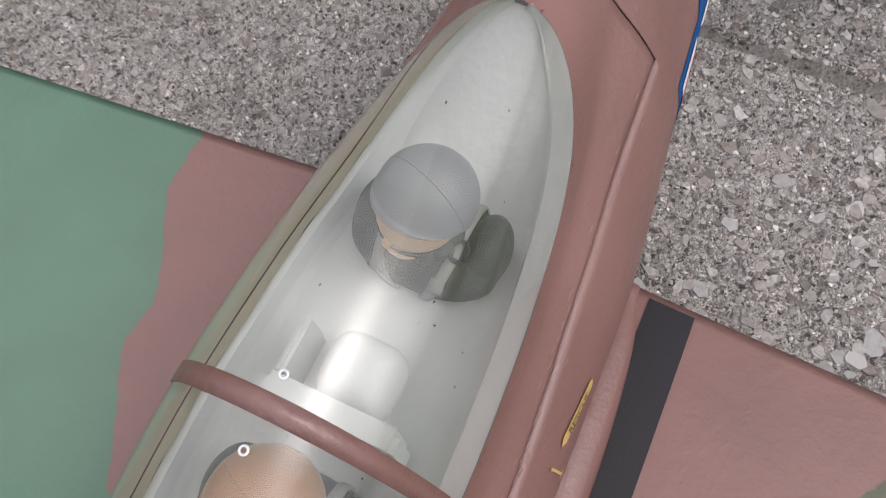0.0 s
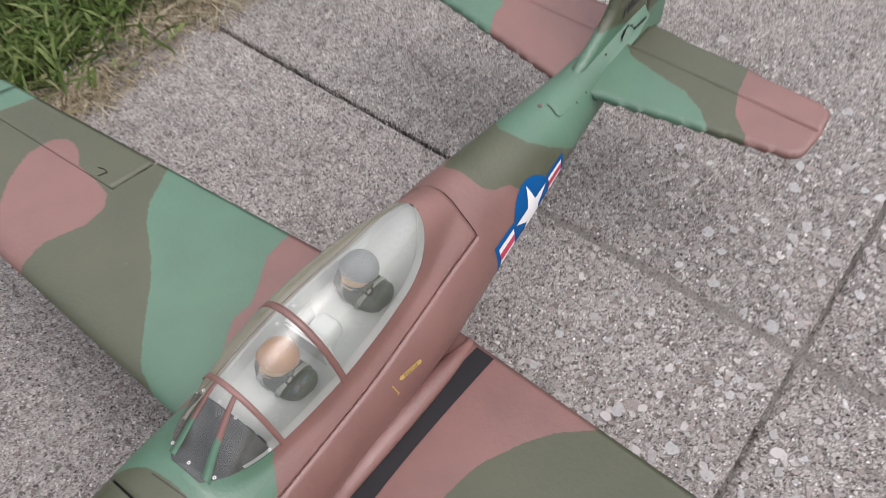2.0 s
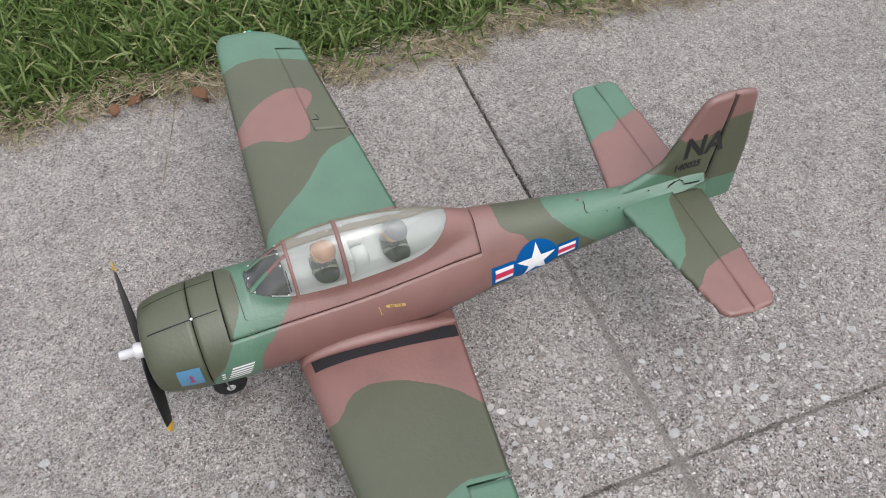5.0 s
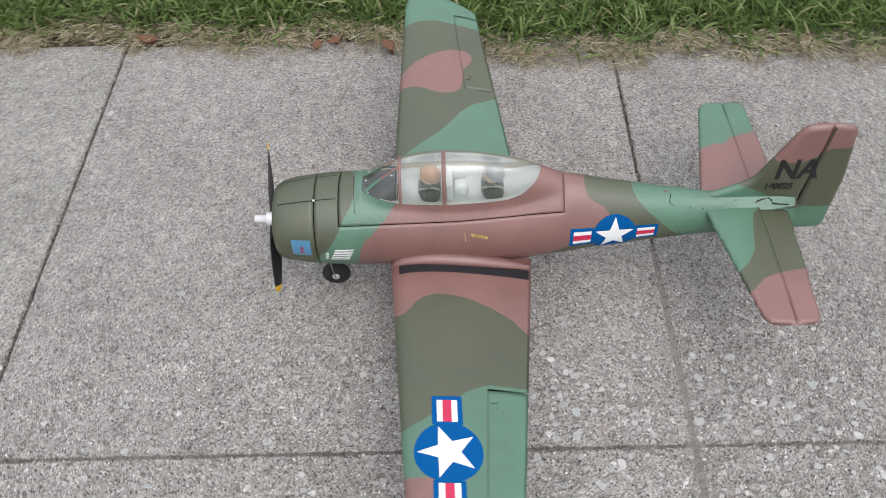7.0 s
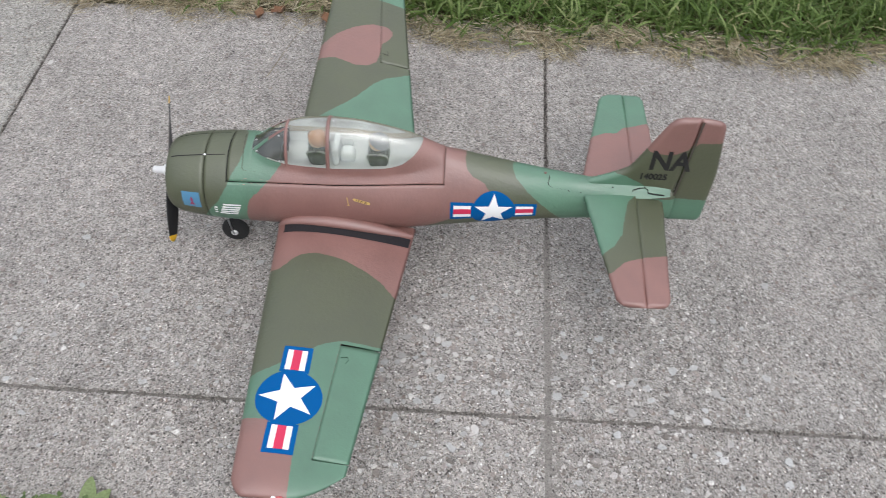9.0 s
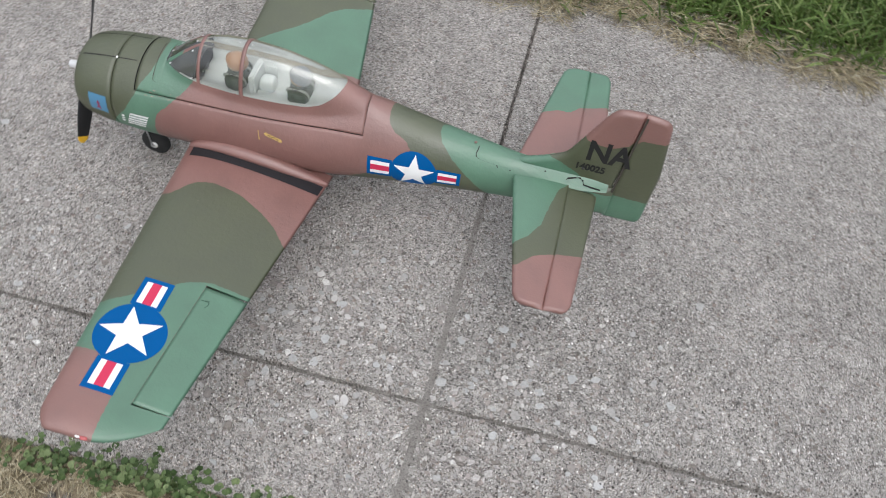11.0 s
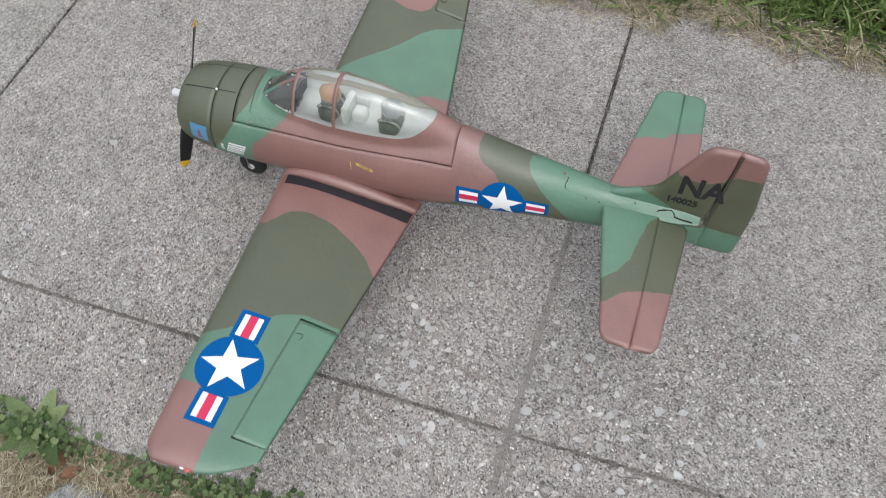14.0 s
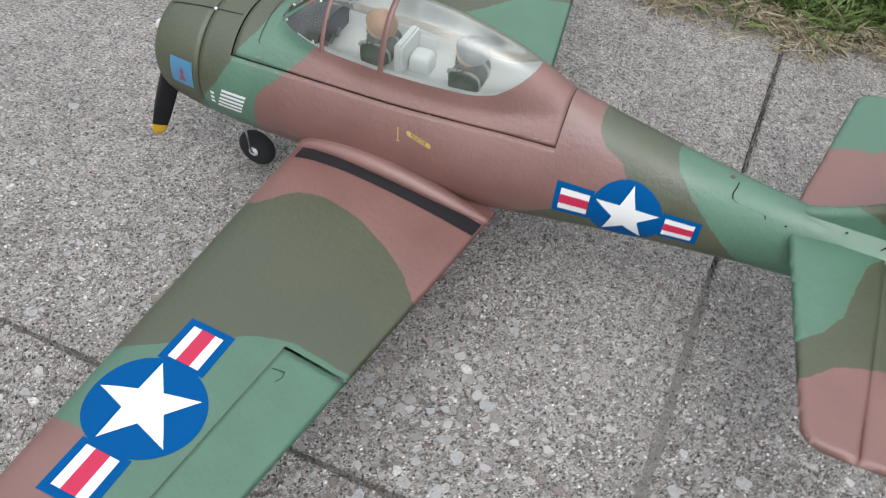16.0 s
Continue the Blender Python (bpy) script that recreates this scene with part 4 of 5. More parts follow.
# ---- tail ----
def slab_mesh(name, outline, at, thick, mat, parent, label, axes, tans, greens, cell=0.004, edge=0.006):
    """A thin tail surface from a straight-edged outline (a, b), rounded at its rim; at(a, b, h) lays it in space."""
    q = np.array(outline, float)
    lo, hi = q.min(0), q.max(0)
    bm = bmesh.new()
    bm.faces.new([bm.verts.new((a, b, 0)) for a, b in outline])
    for axis, nrm in ((0, (1, 0, 0)), (1, (0, 1, 0))):
        for v in np.arange(lo[axis] + cell, hi[axis], cell):
            where = [0, 0, 0]
            where[axis] = v
            bmesh.ops.bisect_plane(bm, geom=list(bm.verts) + list(bm.edges) + list(bm.faces), plane_co=where, plane_no=nrm)
    bm.verts.ensure_lookup_table()
    flat = np.array([v.co[:2] for v in bm.verts])
    d = np.clip(inside(flat, outline), 0, None)
    h = thick / 2 * np.sqrt(np.clip(1 - (1 - np.clip(d / edge, 0, 1)) ** 2, 0, 1))
    faces = [[v.index for v in f.verts] for f in bm.faces]
    bm.free()
    n = len(flat)
    verts = [at(a, b, t) for (a, b), t in zip(flat, h)] + [at(a, b, -t) for (a, b), t in zip(flat, h)]
    ob = mesh_object(name, verts, faces + [[i + n for i in reversed(f)] for f in faces], mat, parent, label)
    bm = bmesh.new()
    bm.from_mesh(ob.data)
    bmesh.ops.remove_doubles(bm, verts=bm.verts, dist=1e-5)
    bmesh.ops.dissolve_degenerate(bm, dist=2.5e-4, edges=bm.edges)
    bmesh.ops.recalc_face_normals(bm, faces=bm.faces)
    bm.to_mesh(ob.data)
    bm.free()
    return camouflage(ob, tans, greens, axes)


def rounded(points, r, n=5):
    """Rounds the corners of an outline; points carry their own radius factor."""
    out = []
    m = len(points)
    for i in range(m):
        p, a, b = Vector(points[i][:2]), Vector(points[i - 1][:2]), Vector(points[(i + 1) % m][:2])
        k = r * points[i][2] if len(points[i]) > 2 else 0.0
        if k <= 0:
            out.append(tuple(p))
            continue
        u, v = (a - p).normalized() * k, (b - p).normalized() * k
        for t in spaced(0, 1, n):
            out.append(tuple((p + u).lerp(p, t).lerp(p.lerp(p + v, t), t)))
    return out


STAB_Z = 0.1735
for side in (-1, 1):
    stab = rounded([(0.699, 0.010), (0.7385, 0.2190, 0.35), (0.745, 0.2295, 0.4), (0.7828, 0.2335), (0.7841, 0.010)], 0.012)
    ele = rounded([(0.7812, 0.018), (0.7800, 0.2330), (0.8105, 0.2305, 0.4), (0.8172, 0.219, 0.4), (0.826, 0.022, 0.5)], 0.012)
    place = (lambda a, b, h, side=side: Vector((a, side * b, STAB_Z + h)))
    ob = slab_mesh("tailplane", stab, place, 0.010, CAMO, plane, "camouflaged tailplane half", [0, 1], STAB_TAN, STAB_GREEN, edge=0.0010)
    slab_mesh("elevator", ele, place, 0.0094, CAMO, ob, "hinged elevator", [0, 1], STAB_TAN, STAB_GREEN, edge=0.0012)
fin_outline = rounded([(0.690, 0.188), (0.735, 0.207), (0.766, 0.224, 1), (0.8105, 0.321, 1.0), (0.822, 0.3285, 0.6), (0.8545, 0.3300), (0.8445, 0.176), (0.80, 0.172)], 0.012)
fin = slab_mesh("fin", fin_outline, lambda a, b, h: Vector((a, h, b)), 0.013, CAMO, plane, "camouflaged tail fin with dorsal fillet", [0, 2], FIN_TAN, FIN_GREEN)
rudder_outline = rounded([(0.8425, 0.114, 0.3), (0.8525, 0.330), (0.884, 0.327, 0.8), (0.8915, 0.318, 0.6), (0.9025, 0.220, 0.8), (0.9005, 0.118, 1.0), (0.896, 0.1145, 0.5)], 0.010)
rudder = slab_mesh("rudder", rudder_outline, lambda a, b, h: Vector((a, h, b)), 0.011, CAMO, plane, "camouflaged rudder", [0, 2], FIN_TAN, FIN_GREEN)


def fin_side(u, v, out=0.0006):
    return Vector((u, -0.0065 - out, v))


lettering("NA", 0.050, lambda u, v: fin_side(0.8243 + u, 0.2462 + v), BLACK, fin, "black tail letters", "tail_letters", 0.0015, 0.0, 0.87, 1.08)
lettering("140025", 0.0165, lambda u, v: fin_side(0.8045 + u, 0.2130 + v), BLACK, fin, "small black serial digits", "tail_digits", 0.0007, 0.0, 0.88, 1.05)
# the shade of the bevelled hinge, laid on as a dark strip
strip_on("rudder_hinge", [(0.8445, 0.150), (0.8557, 0.328)], lambda u, v: fin_side(u, v, -0.0004), 0.0030, GROOVE, fin, "dark strip painted for the shaded hinge gap")
# tailplane saddle on the tail cone
saddle = []
for x in spaced(0.660, 0.838, 24):
    g = math.sin(math.pi * min(1, (x - 0.655) / 0.10) / 2)
    saddle.append([Vector((x, -w * (1.0 if x < 0.80 else 1 - (x - 0.80) * 9), STAB_Z + h)) for w, h in ((0.0165 * g + 0.004, 0.003), (0.0115 * g + 0.003, 0.0065 * g), (0.0072, 0.0175), (0, 0.0215 - 0.02 * (x - 0.66)), (-0.0072, 0.0175), (-0.0115 * g - 0.003, 0.0065 * g), (-0.0165 * g - 0.004, 0.003))])
camouflage(mesh_object("tail_saddle", [v for r in saddle for v in r], [q[::-1] for q in grid_faces(len(saddle), 7)], CAMO, plane, "green painted tailplane saddle"), [], [[(0.5, -1), (1, -1), (1, 1), (0.5, 1)]], [0, 1])
for x, t in ((0.638, 0.02), (0.6955, 0.72), (0.745, 0.95)):
    p = skin(x, t, 0.0006) if x < 0.65 else Vector((x, -0.0195 if x < 0.7 else -0.0125, 0.1825 if x < 0.7 else 0.191))
    ball = bmesh.new()
    bmesh.ops.create_uvsphere(ball, u_segments=12, v_segments=8, radius=0.0024 if x < 0.65 else 0.0013)
    part("screw_head", moved(ball, Matrix.Translation(p) @ Matrix.Diagonal((1, 1, 0.6, 1))), rough_paint("worn_copper_paint", (0.17, 0.10, 0.085), 0.4) if x < 0.65 else SEAM, plane, "small screw head in the tail")
# shade of the saddle seam as a black ribbon on the skin
strip_on("saddle_seam", [(0.6445, 0.10), (0.6442, 0.20), (0.6425, 0.34), (0.6440, 0.43), (0.6485, 0.47), (0.660, 0.485), (0.675, 0.50), (0.6770, 0.57)], on_skin(0.0007), 0.0013, SEAM, plane, "thin black strip for the shaded saddle seam")
# the slot's dark line is a solid black rod; no linkage is modelled
part("elevator_linkage", rod([(0.777, -0.0135, 0.1850), (0.779, -0.0118, 0.1868), (0.788, -0.0100, 0.1893), (0.796, -0.0092, 0.1908), (0.8005, -0.0108, 0.1880), (0.803, -0.0136, 0.1830), (0.815, -0.0140, 0.1812), (0.828, -0.0140, 0.1800)], 0.0010), SEAM, fin, "black rod in place of the shaded elevator slot")


# ---- markings and seams on the fuselage ----
def side_place(x0, th0):
    r0 = skin_radius(x0, np.array([th0]))[0]
    return lambda u, v, out=0.0006: skin(x0 + u, th0 - v / r0, out)


mark = side_place(0.5590, 1.50)
insignia(plane, mark, 0.0350)
dec = side_place(0.0825, 1.47)
badge = lay_flat("nose_badge", box_points(-0.0150, -0.0150, 0.0140, 0.0150), lambda u, v: dec(u, v, 0.0005), SKYBLUE, plane, "light blue square nose decal", 6)
lay_flat("badge_shape", [(-0.0045, -0.0095), (0.0045, -0.0095), (0.0018, -0.003), (0.0030, 0.001), (0.000, 0.0065), (-0.0022, 0.001), (-0.001, -0.004)], lambda u, v: dec(u, v, 0.0009), BADGE, badge, "small dark red and blue printed shape", 3)
vent = side_place(0.1345, 1.67)
for k in range(5):
    v = -0.011 + k * 0.0055
    u = -0.012 + 0.0022 * k
    lay_flat("vent_stripe", [(u + 0.001, v - 0.0016), (u + 0.029, v - 0.0016), (u + 0.031, v + 0.0018), (u + 0.002, v + 0.0018)], lambda a, b: vent(a, b, 0.0006), WHITE, plane, "white exhaust vent stripe", 5)
for k in range(3):
    lay_flat("vent_mark", box_points(-0.018 + 0.0007 * k, -0.010 + 0.006 * k, -0.0135 + 0.0007 * k, -0.0065 + 0.006 * k), lambda a, b: vent(a, b, 0.0006), WHITE, plane, "small white vent mark", 3)
note = side_place(0.352, 1.22)
arrow = lay_flat("rescue_arrow", [(u, v - 0.27 * u) for u, v in ((-0.0115, 0.0024), (-0.0140, 0.0), (-0.0115, -0.0024), (0.0122, -0.0024), (0.0135, 0.0), (0.0122, 0.0024))], lambda u, v: note(u, v, 0.0005), OCHRE, plane, "yellow rescue arrow decal", 5)
lettering("RESCUE", 0.0048, lambda u, v: note(u, v - 0.27 * u, 0.0009), BLACK, arrow, "tiny dark lettering", "rescue_word", 0.0)
lay_flat("latch_mark", [(-0.0235, 0.0058), (-0.0218, 0.0062), (-0.0200, -0.0070), (-0.0186, -0.0070), (-0.0188, -0.0080), (-0.0226, -0.0080), (-0.0224, -0.0070), (-0.0211, -0.0070), (-0.0226, 0.0045)], lambda u, v: note(u, v, 0.0006), OCHRE, plane, "thin yellow latch mark", 3)
# no groove is cut here: tapering black strips paint its shade
for s in (1, -1):
    band_line = [(x, s * (0.40 - 0.5 * (x - 0.034))) for x in spaced(0.048, 0.137, 20)]
    verts = []
    for i, (x, t) in enumerate(band_line):
        w = 0.016 * (1 - 0.5 * i / 19)
        verts += [skin(x, t - w, 0.0003), skin(x, t + w, 0.0003)]
    mesh_object("panel_line", verts, grid_faces(20, 2), SEAM, plane, "moulded panel line on the cowl, its shade a black strip")
part("cowl_screw", moved(lathe([(0, 0.0018), (0.001, 0.0018)], 10, "z"), Matrix.Translation(skin(SPLIT, 0.36, -0.0003)) @ pose(0, 0, 0, 20, 0, 0)), WHITE, plane, "white cowl screw")

# flat strip whose dark colour stands for the groove's shade
strip_on("hatch_panel_line", [(0.1625, -0.28), (0.1640, 0.0), (0.1655, 0.28), (0.1664, 0.64), (0.1685, 0.675)] + [(x, 0.69) for x in spaced(0.174, 0.252, 12)], on_skin(0.0004), 0.0009, GROOVE, hatch, "thin moulded line on the hatch, shaded by a dark strip")


def flecks(name, spots, place, mat, parent, label, seed):
    """Small irregular paint chips or specks of dirt lying on a surface: (u, v, long, wide) each."""
    rnd = random.Random(seed)
    verts, faces = [], []
    for u, v, a, b in spots:
        turn = rnd.uniform(-0.25, 0.25)
        at, n = len(verts), 6
        for k in range(n):
            t = 2 * math.pi * k / n
            p, q = a * (0.6 + 0.5 * rnd.random()) * math.cos(t), b * (0.6 + 0.5 * rnd.random()) * math.sin(t)
            verts.append(place(u + p * math.cos(turn) - q * math.sin(turn), v + p * math.sin(turn) + q * math.cos(turn)))
        faces.append(tuple(range(at, at + n)))
    return tagged(mesh_object(name, verts, faces, mat, parent, label, False), label, kind="stuff")


chance = random.Random(31)
spots = []
for _ in range(84):
    x = chance.uniform(0.15, 0.475)
    spots.append((x, hatch_angle(x) + chance.choice((-0.030, 0.045)) + chance.gauss(0, 0.018), chance.uniform(0.0006, 0.0030), chance.uniform(0.003, 0.007)))
flecks("paint_chips", spots, on_skin(0.0003), CHIP, plane, "pale chips worn along the hatch seam", 1)
spots = []
for _ in range(16):
    x = chance.uniform(0.19, 0.447)
    spots.append((x, sill_angle(x) + 0.012 + abs(chance.gauss(0, 0.015)), chance.uniform(0.0004, 0.0009), chance.uniform(0.003, 0.007)))
flecks("paint_specks", spots, on_skin(0.0003), DARKRED, plane, "dark red specks along the canopy rim", 2)
spots = [(chance.uniform(0.25, 0.44), chance.uniform(-0.03, 0.03), chance.uniform(0.0002, 0.0007), chance.uniform(0.0002, 0.0005)) for _ in range(60)]
flecks("dirt_specks", [q for q in spots if abs(q[1]) < tub_half(q[0]) - 0.012], lambda u, v: Vector((u, v, tub_floor(u) + 0.0004)), SEAM, cockpit, "dark specks of dirt on the tub floor", 3)


# ---- propeller and undercarriage ----
spinner = moved(lathe([(0.0000, 0.001), (0.0006, 0.0048), (0.0022, 0.0060), (0.0185, 0.0062), (0.0192, 0.0088), (0.0215, 0.0105), (0.038, 0.0115), (0.039, 0.004)], 28), Matrix.Translation((0, 0, 0.163)))
prop = part("propeller_hub", spinner, SILVER, plane, "polished silver propeller nut")
for s in (1, -1):
    bm = bmesh.new()
    rings, n = [], 14
    for k in spaced(0, 1, 22):
        r = 0.006 + 0.114 * k
        chord = 0.0060 + 0.0195 * math.sin(math.pi * (k * 0.72 + 0.08)) ** 0.8
        chord *= math.sqrt(max(0.02, 1 - max(0, (k - 0.93) / 0.075) ** 2))
        twist = radians(58 - 43 * k**0.6)
        ring = []
        for t in spaced(0, 2 * math.pi, n + 1)[:-1]:
            a, b = chord / 2 * math.cos(t), 0.0016 * (1.2 - 0.7 * k) * math.sin(t)
            ring.append(bm.verts.new((0.0300 - a * math.sin(twist) + b * math.cos(twist), a * math.cos(twist) + b * math.sin(twist), r)))
        rings.append(ring)
    for p, q in zip(rings, rings[1:]):
        for i in range(n):
            bm.faces.new((p[i], p[(i + 1) % n], q[(i + 1) % n], q[i]))
    bm.faces.new(rings[0])
    bm.faces.new(rings[-1])
    for f in bm.faces:
        f.material_index = 1 if f.calc_center_median().z > 0.1115 else 0
    # the blades stand at a slant, lower tip towards the left wing
    turn = Matrix.Translation((0, 0, 0.163)) @ pose(0, 0, 0, -36.2 + (0 if s > 0 else 180), 0, 0)
    part("propeller_blade", moved(bm, turn), [BLACK, YELLOW], prop, "black blade with yellow tip")


def wheel_part(x, y, r, wide, parent):
    tyre = moved(lathe([(-wide / 2, r * 0.42), (-wide / 2, r * 0.72), (-wide * 0.40, r * 0.92), (-wide * 0.2, r), (wide * 0.2, r), (wide * 0.40, r * 0.92), (wide / 2, r * 0.72), (wide / 2, r * 0.42)], 32, "y"), Matrix.Translation((x, y, r)))
    ob = part("wheel", tyre, RUBBER, parent, "black foam wheel")
    hub = moved(lathe([(-wide / 2 - 0.0012, 0.0020), (-wide / 2 - 0.0012, r * 0.28), (-wide / 2 + 0.001, r * 0.42), (wide / 2 - 0.001, r * 0.42), (wide / 2 + 0.0012, r * 0.28), (wide / 2 + 0.0012, 0.002)], 20, "y"), Matrix.Translation((x, y, r)))
    rim = part("wheel_hub", hub, BLACK, ob, "black wheel hub")
    part("axle_collar", moved(lathe([(-wide / 2 - 0.003, 0.001), (-wide / 2 - 0.003, 0.0058), (-wide / 2 - 0.0006, 0.0064), (-wide / 2 - 0.0005, 0.003)], 16, "y"), Matrix.Translation((x, y, r))), SILVER, ob, "silver axle collar")
    return ob


nose_r = 0.0238
wheel_part(0.112, 0.0, nose_r, 0.014, plane)
part("nose_strut", rod([(0.112, 0.0095, nose_r), (0.112, -0.011, nose_r), (0.1115, -0.0125, nose_r + 0.003), (0.108, -0.0125, 0.060), (0.106, -0.004, 0.066), (0.105, 0.0, 0.072), (0.103, 0.0, 0.100)], 0.0013), STEEL, plane, "bent steel nose strut")
for s in (-1, 1):
    wheel_part(0.315, s * 0.185, 0.0245, 0.015, plane)
    part("main_strut", rod([(0.315, s * 0.197, 0.0245), (0.315, s * 0.172, 0.0245), (0.314, s * 0.170, 0.029), (0.305, s * 0.166, 0.118)], 0.0015), STEEL, plane, "bent steel main strut")


# ---- the two pilot dolls ----
CHEST = ((0.0, 0.0158, 0.0232), (0.006, 0.0166, 0.0252), (0.0120, 0.0155, 0.0250), (0.0155, 0.0126, 0.0212), (0.0178, 0.0088, 0.0130), (0.0200, 0.0066, 0.0075), (0.0225, 0.0060, 0.0064))


def doll(name, label, x, helmet, seed):
    """A bust set on the cockpit floor: helmet, face, chest and harness in one mesh."""
    bm = bmesh.new()
    z0 = 0.2155

    def blob(centre, radii, mat, trim=None, fine=(24, 16)):
        got = bmesh.ops.create_uvsphere(bm, u_segments=fine[0], v_segments=fine[1], radius=1.0)["verts"]
        bmesh.ops.transform(bm, matrix=Matrix.Translation(centre) @ Matrix.Diagonal((*radii, 1)), verts=got)
        for v in got:
            if trim:
                v.co.z = max(v.co.z, trim(v.co.x))
            for f in v.link_faces:
                f.material_index = mat

    def ribbon(line, wide, thick, mat, across=(0, 1, 0)):
        rows = []
        for i, p in enumerate(line):
            d = (line[min(i + 1, len(line) - 1)] - line[max(i - 1, 0)]).normalized()
            n = d.cross(Vector(across)).normalized()
            n = n if n.z > -0.2 else -n
            side = Vector(across) * wide / 2
            rows.append([bm.verts.new(p + q) for q in (-side - n * thick, -side + n * thick, side + n * thick, side - n * thick)])
        for p, q in zip(rows, rows[1:]):
            for k in range(3):
                bm.faces.new((p[k], p[k + 1], q[k + 1], q[k])).material_index = mat

    rings, n = [], 28
    for z, hx, hy in CHEST:
        ring = []
        for k in range(n):
            t = 2 * math.pi * k / n
            c, s = math.cos(t), math.sin(t)
            g = (abs(c) ** 2.8 + abs(s) ** 2.8) ** (-1 / 2.8)
            fold = 1 + 0.06 * noise.noise((5 * c + seed, 5 * s, 260 * z))
            ring.append(bm.verts.new((hx * g * c * fold, hy * g * s * fold, z0 + z)))
        rings.append(ring)
    for p, q in zip(rings, rings[1:]):
        for k in range(n):
            bm.faces.new((p[k], p[(k + 1) % n], q[(k + 1) % n], q[k]))
    bm.faces.new(rings[-1])
    for s in (-1, 1):
        y = 0.0115
        front = []
        for z, hx, hy in CHEST[:5]:
            front.append((hx * (1 - min(0.98, y / hy) ** 2.8) ** (1 / 2.8) + 0.0007, z0 + z))
        line = [Vector((-a - 0.0004 - 0.035 * (z0 + 0.0178 - z), s * (y - 0.38 * (z0 + 0.0178 - z)), z)) for a, z in front] + [Vector((0.001, s * y, front[-1][1] + 0.0012))] + [Vector((a, s * y, z)) for a, z in reversed(front)]
        ribbon(line, 0.0036, 0.0005, 1)
        a, z = front[2]
        b, w = front[3]
        v = s * (y - 0.0016)
        ribbon([Vector((-a - 0.0010, v, z)), Vector((-(a + b) / 2 - 0.0014, v, (z + w) / 2)), Vector((-b - 0.0010, v, w))], 0.0044, 0.0009, 1)
        for k in (0.12, 0.55):
            ribbon([Vector((-a - 0.0016, v, z + k * (w - z) - 0.0003)), Vector((-a - 0.0016, v, z + k * (w - z) + 0.0004))], 0.0052, 0.0006, 4)
        # shoulder, with a dark hose looped over it
        blob((0.0030, s * 0.0185, z0 + 0.0085), (0.0125, 0.0078, 0.0125), 0)
        hose = rod([(-0.004 + 0.0034 * math.cos(t), s * (0.0125 + 0.0030 * math.sin(t)), z0 + 0.0188 + 0.0014 * math.sin(2 * t)) for t in spaced(0, 6.0, 12)], 0.0009, 6)
        me = bpy.data.meshes.new("tmp")
        hose.to_mesh(me)
        hose.free()
        old = len(bm.faces)
        bm.from_mesh(me)
        bpy.data.meshes.remove(me)
        bm.faces.ensure_lookup_table()
        for f in bm.faces[old:]:
            f.material_index = 4
    for k in range(9):
        # collar folds
        t = 2 * math.pi * k / 9
        blob((0.0085 * math.cos(t) - 0.001, 0.0085 * math.sin(t), z0 + 0.0195), (0.0042, 0.0042, 0.0030), 0, None, (10, 7))
    head_from = len(bm.verts)
    blob((-0.0010, 0, z0 + 0.0310), (0.0132, 0.0126, 0.0128), 2)
    blob((-0.0080, 0, z0 + 0.0235), (0.0070, 0.0078, 0.0068), 2)
    blob((-0.0142, 0, z0 + 0.0290), (0.0020, 0.0016, 0.0024), 2, None, (12, 8))
    top = Vector((0.0022, 0, z0 + 0.0345))
    blob(top, (0.0160, 0.0156, 0.0150), 3, lambda a: top.z - 0.0004 - 0.50 * (a - top.x), (32, 22))
    ribbon([top + Vector((0.0002, 0.01565 * math.cos(t), 0.01505 * math.sin(t))) for t in spaced(0.1, 3.04, 24)], 0.0006, 0.00005, 3, (1, 0, 0))
    # dark mask line across the face
    ring = [Vector((-0.0010 - 0.0128 * math.cos(t), 0.0124 * math.sin(t), z0 + 0.0262)) for t in spaced(-1.1, 1.1, 12)]
    tmp = rod(ring, 0.0007, 6)
    me = bpy.data.meshes.new("tmp")
    tmp.to_mesh(me)
    tmp.free()
    bm.from_mesh(me)
    bpy.data.meshes.remove(me)
    bm.verts.ensure_lookup_table()
    bmesh.ops.rotate(bm, cent=(0.002, 0, 0), matrix=Matrix.Rotation(radians(-20), 3, "Z"), verts=bm.verts[head_from:])
    for f in bm.faces:
        f.smooth = True
    moved(bm, Matrix.Translation((x, 0, 0)))
    return tagged(part(name, bm, [SUIT, STRAP, SKIN, helmet, BLACK]), label, "doll", "pilot dolls")


doll("pilot_doll", "painted pilot bust with orange helmet in the front seat", 0.279, HELMET_ORANGE, 1)
doll("pilot_doll", "painted pilot bust with grey helmet in the rear seat", 0.374, HELMET_GREY, 2)


# ---- ground ----
def joint_x(y):
    return 0.662 + 0.012 * y


def sheet(name, corners, z, mat, label, category="ground", cells=1):
    bm = bmesh.new()
    bm.faces.new([bm.verts.new((x, y, z)) for x, y in corners])
    return tagged(part(name, bm, mat, None, label, False), label, category, kind="structure")


sheet("ground", [(-400, -400), (400, -400), (400, 400), (-400, 400)], -0.055, TURF, "short lawn and soil reaching the horizon")
verge = sheet("verge", [(-3.6, -0.78), (3.9, -0.78), (3.9, -0.40), (-3.6, -0.40)], -0.022, DIRT, "strip of dry soil beside the pavement")
far_soil = sheet("lawn_edge", [(-3.66, 0.50), (3.90, 0.50), (3.90, 3.40), (-3.66, 3.40)], -0.014, LAWN, "soil under the lawn beside the pavement")

pavement = empty("pavement", "weathered exposed-aggregate concrete pavement slabs", "pavement", kind="structure")
GAP = 0.0042


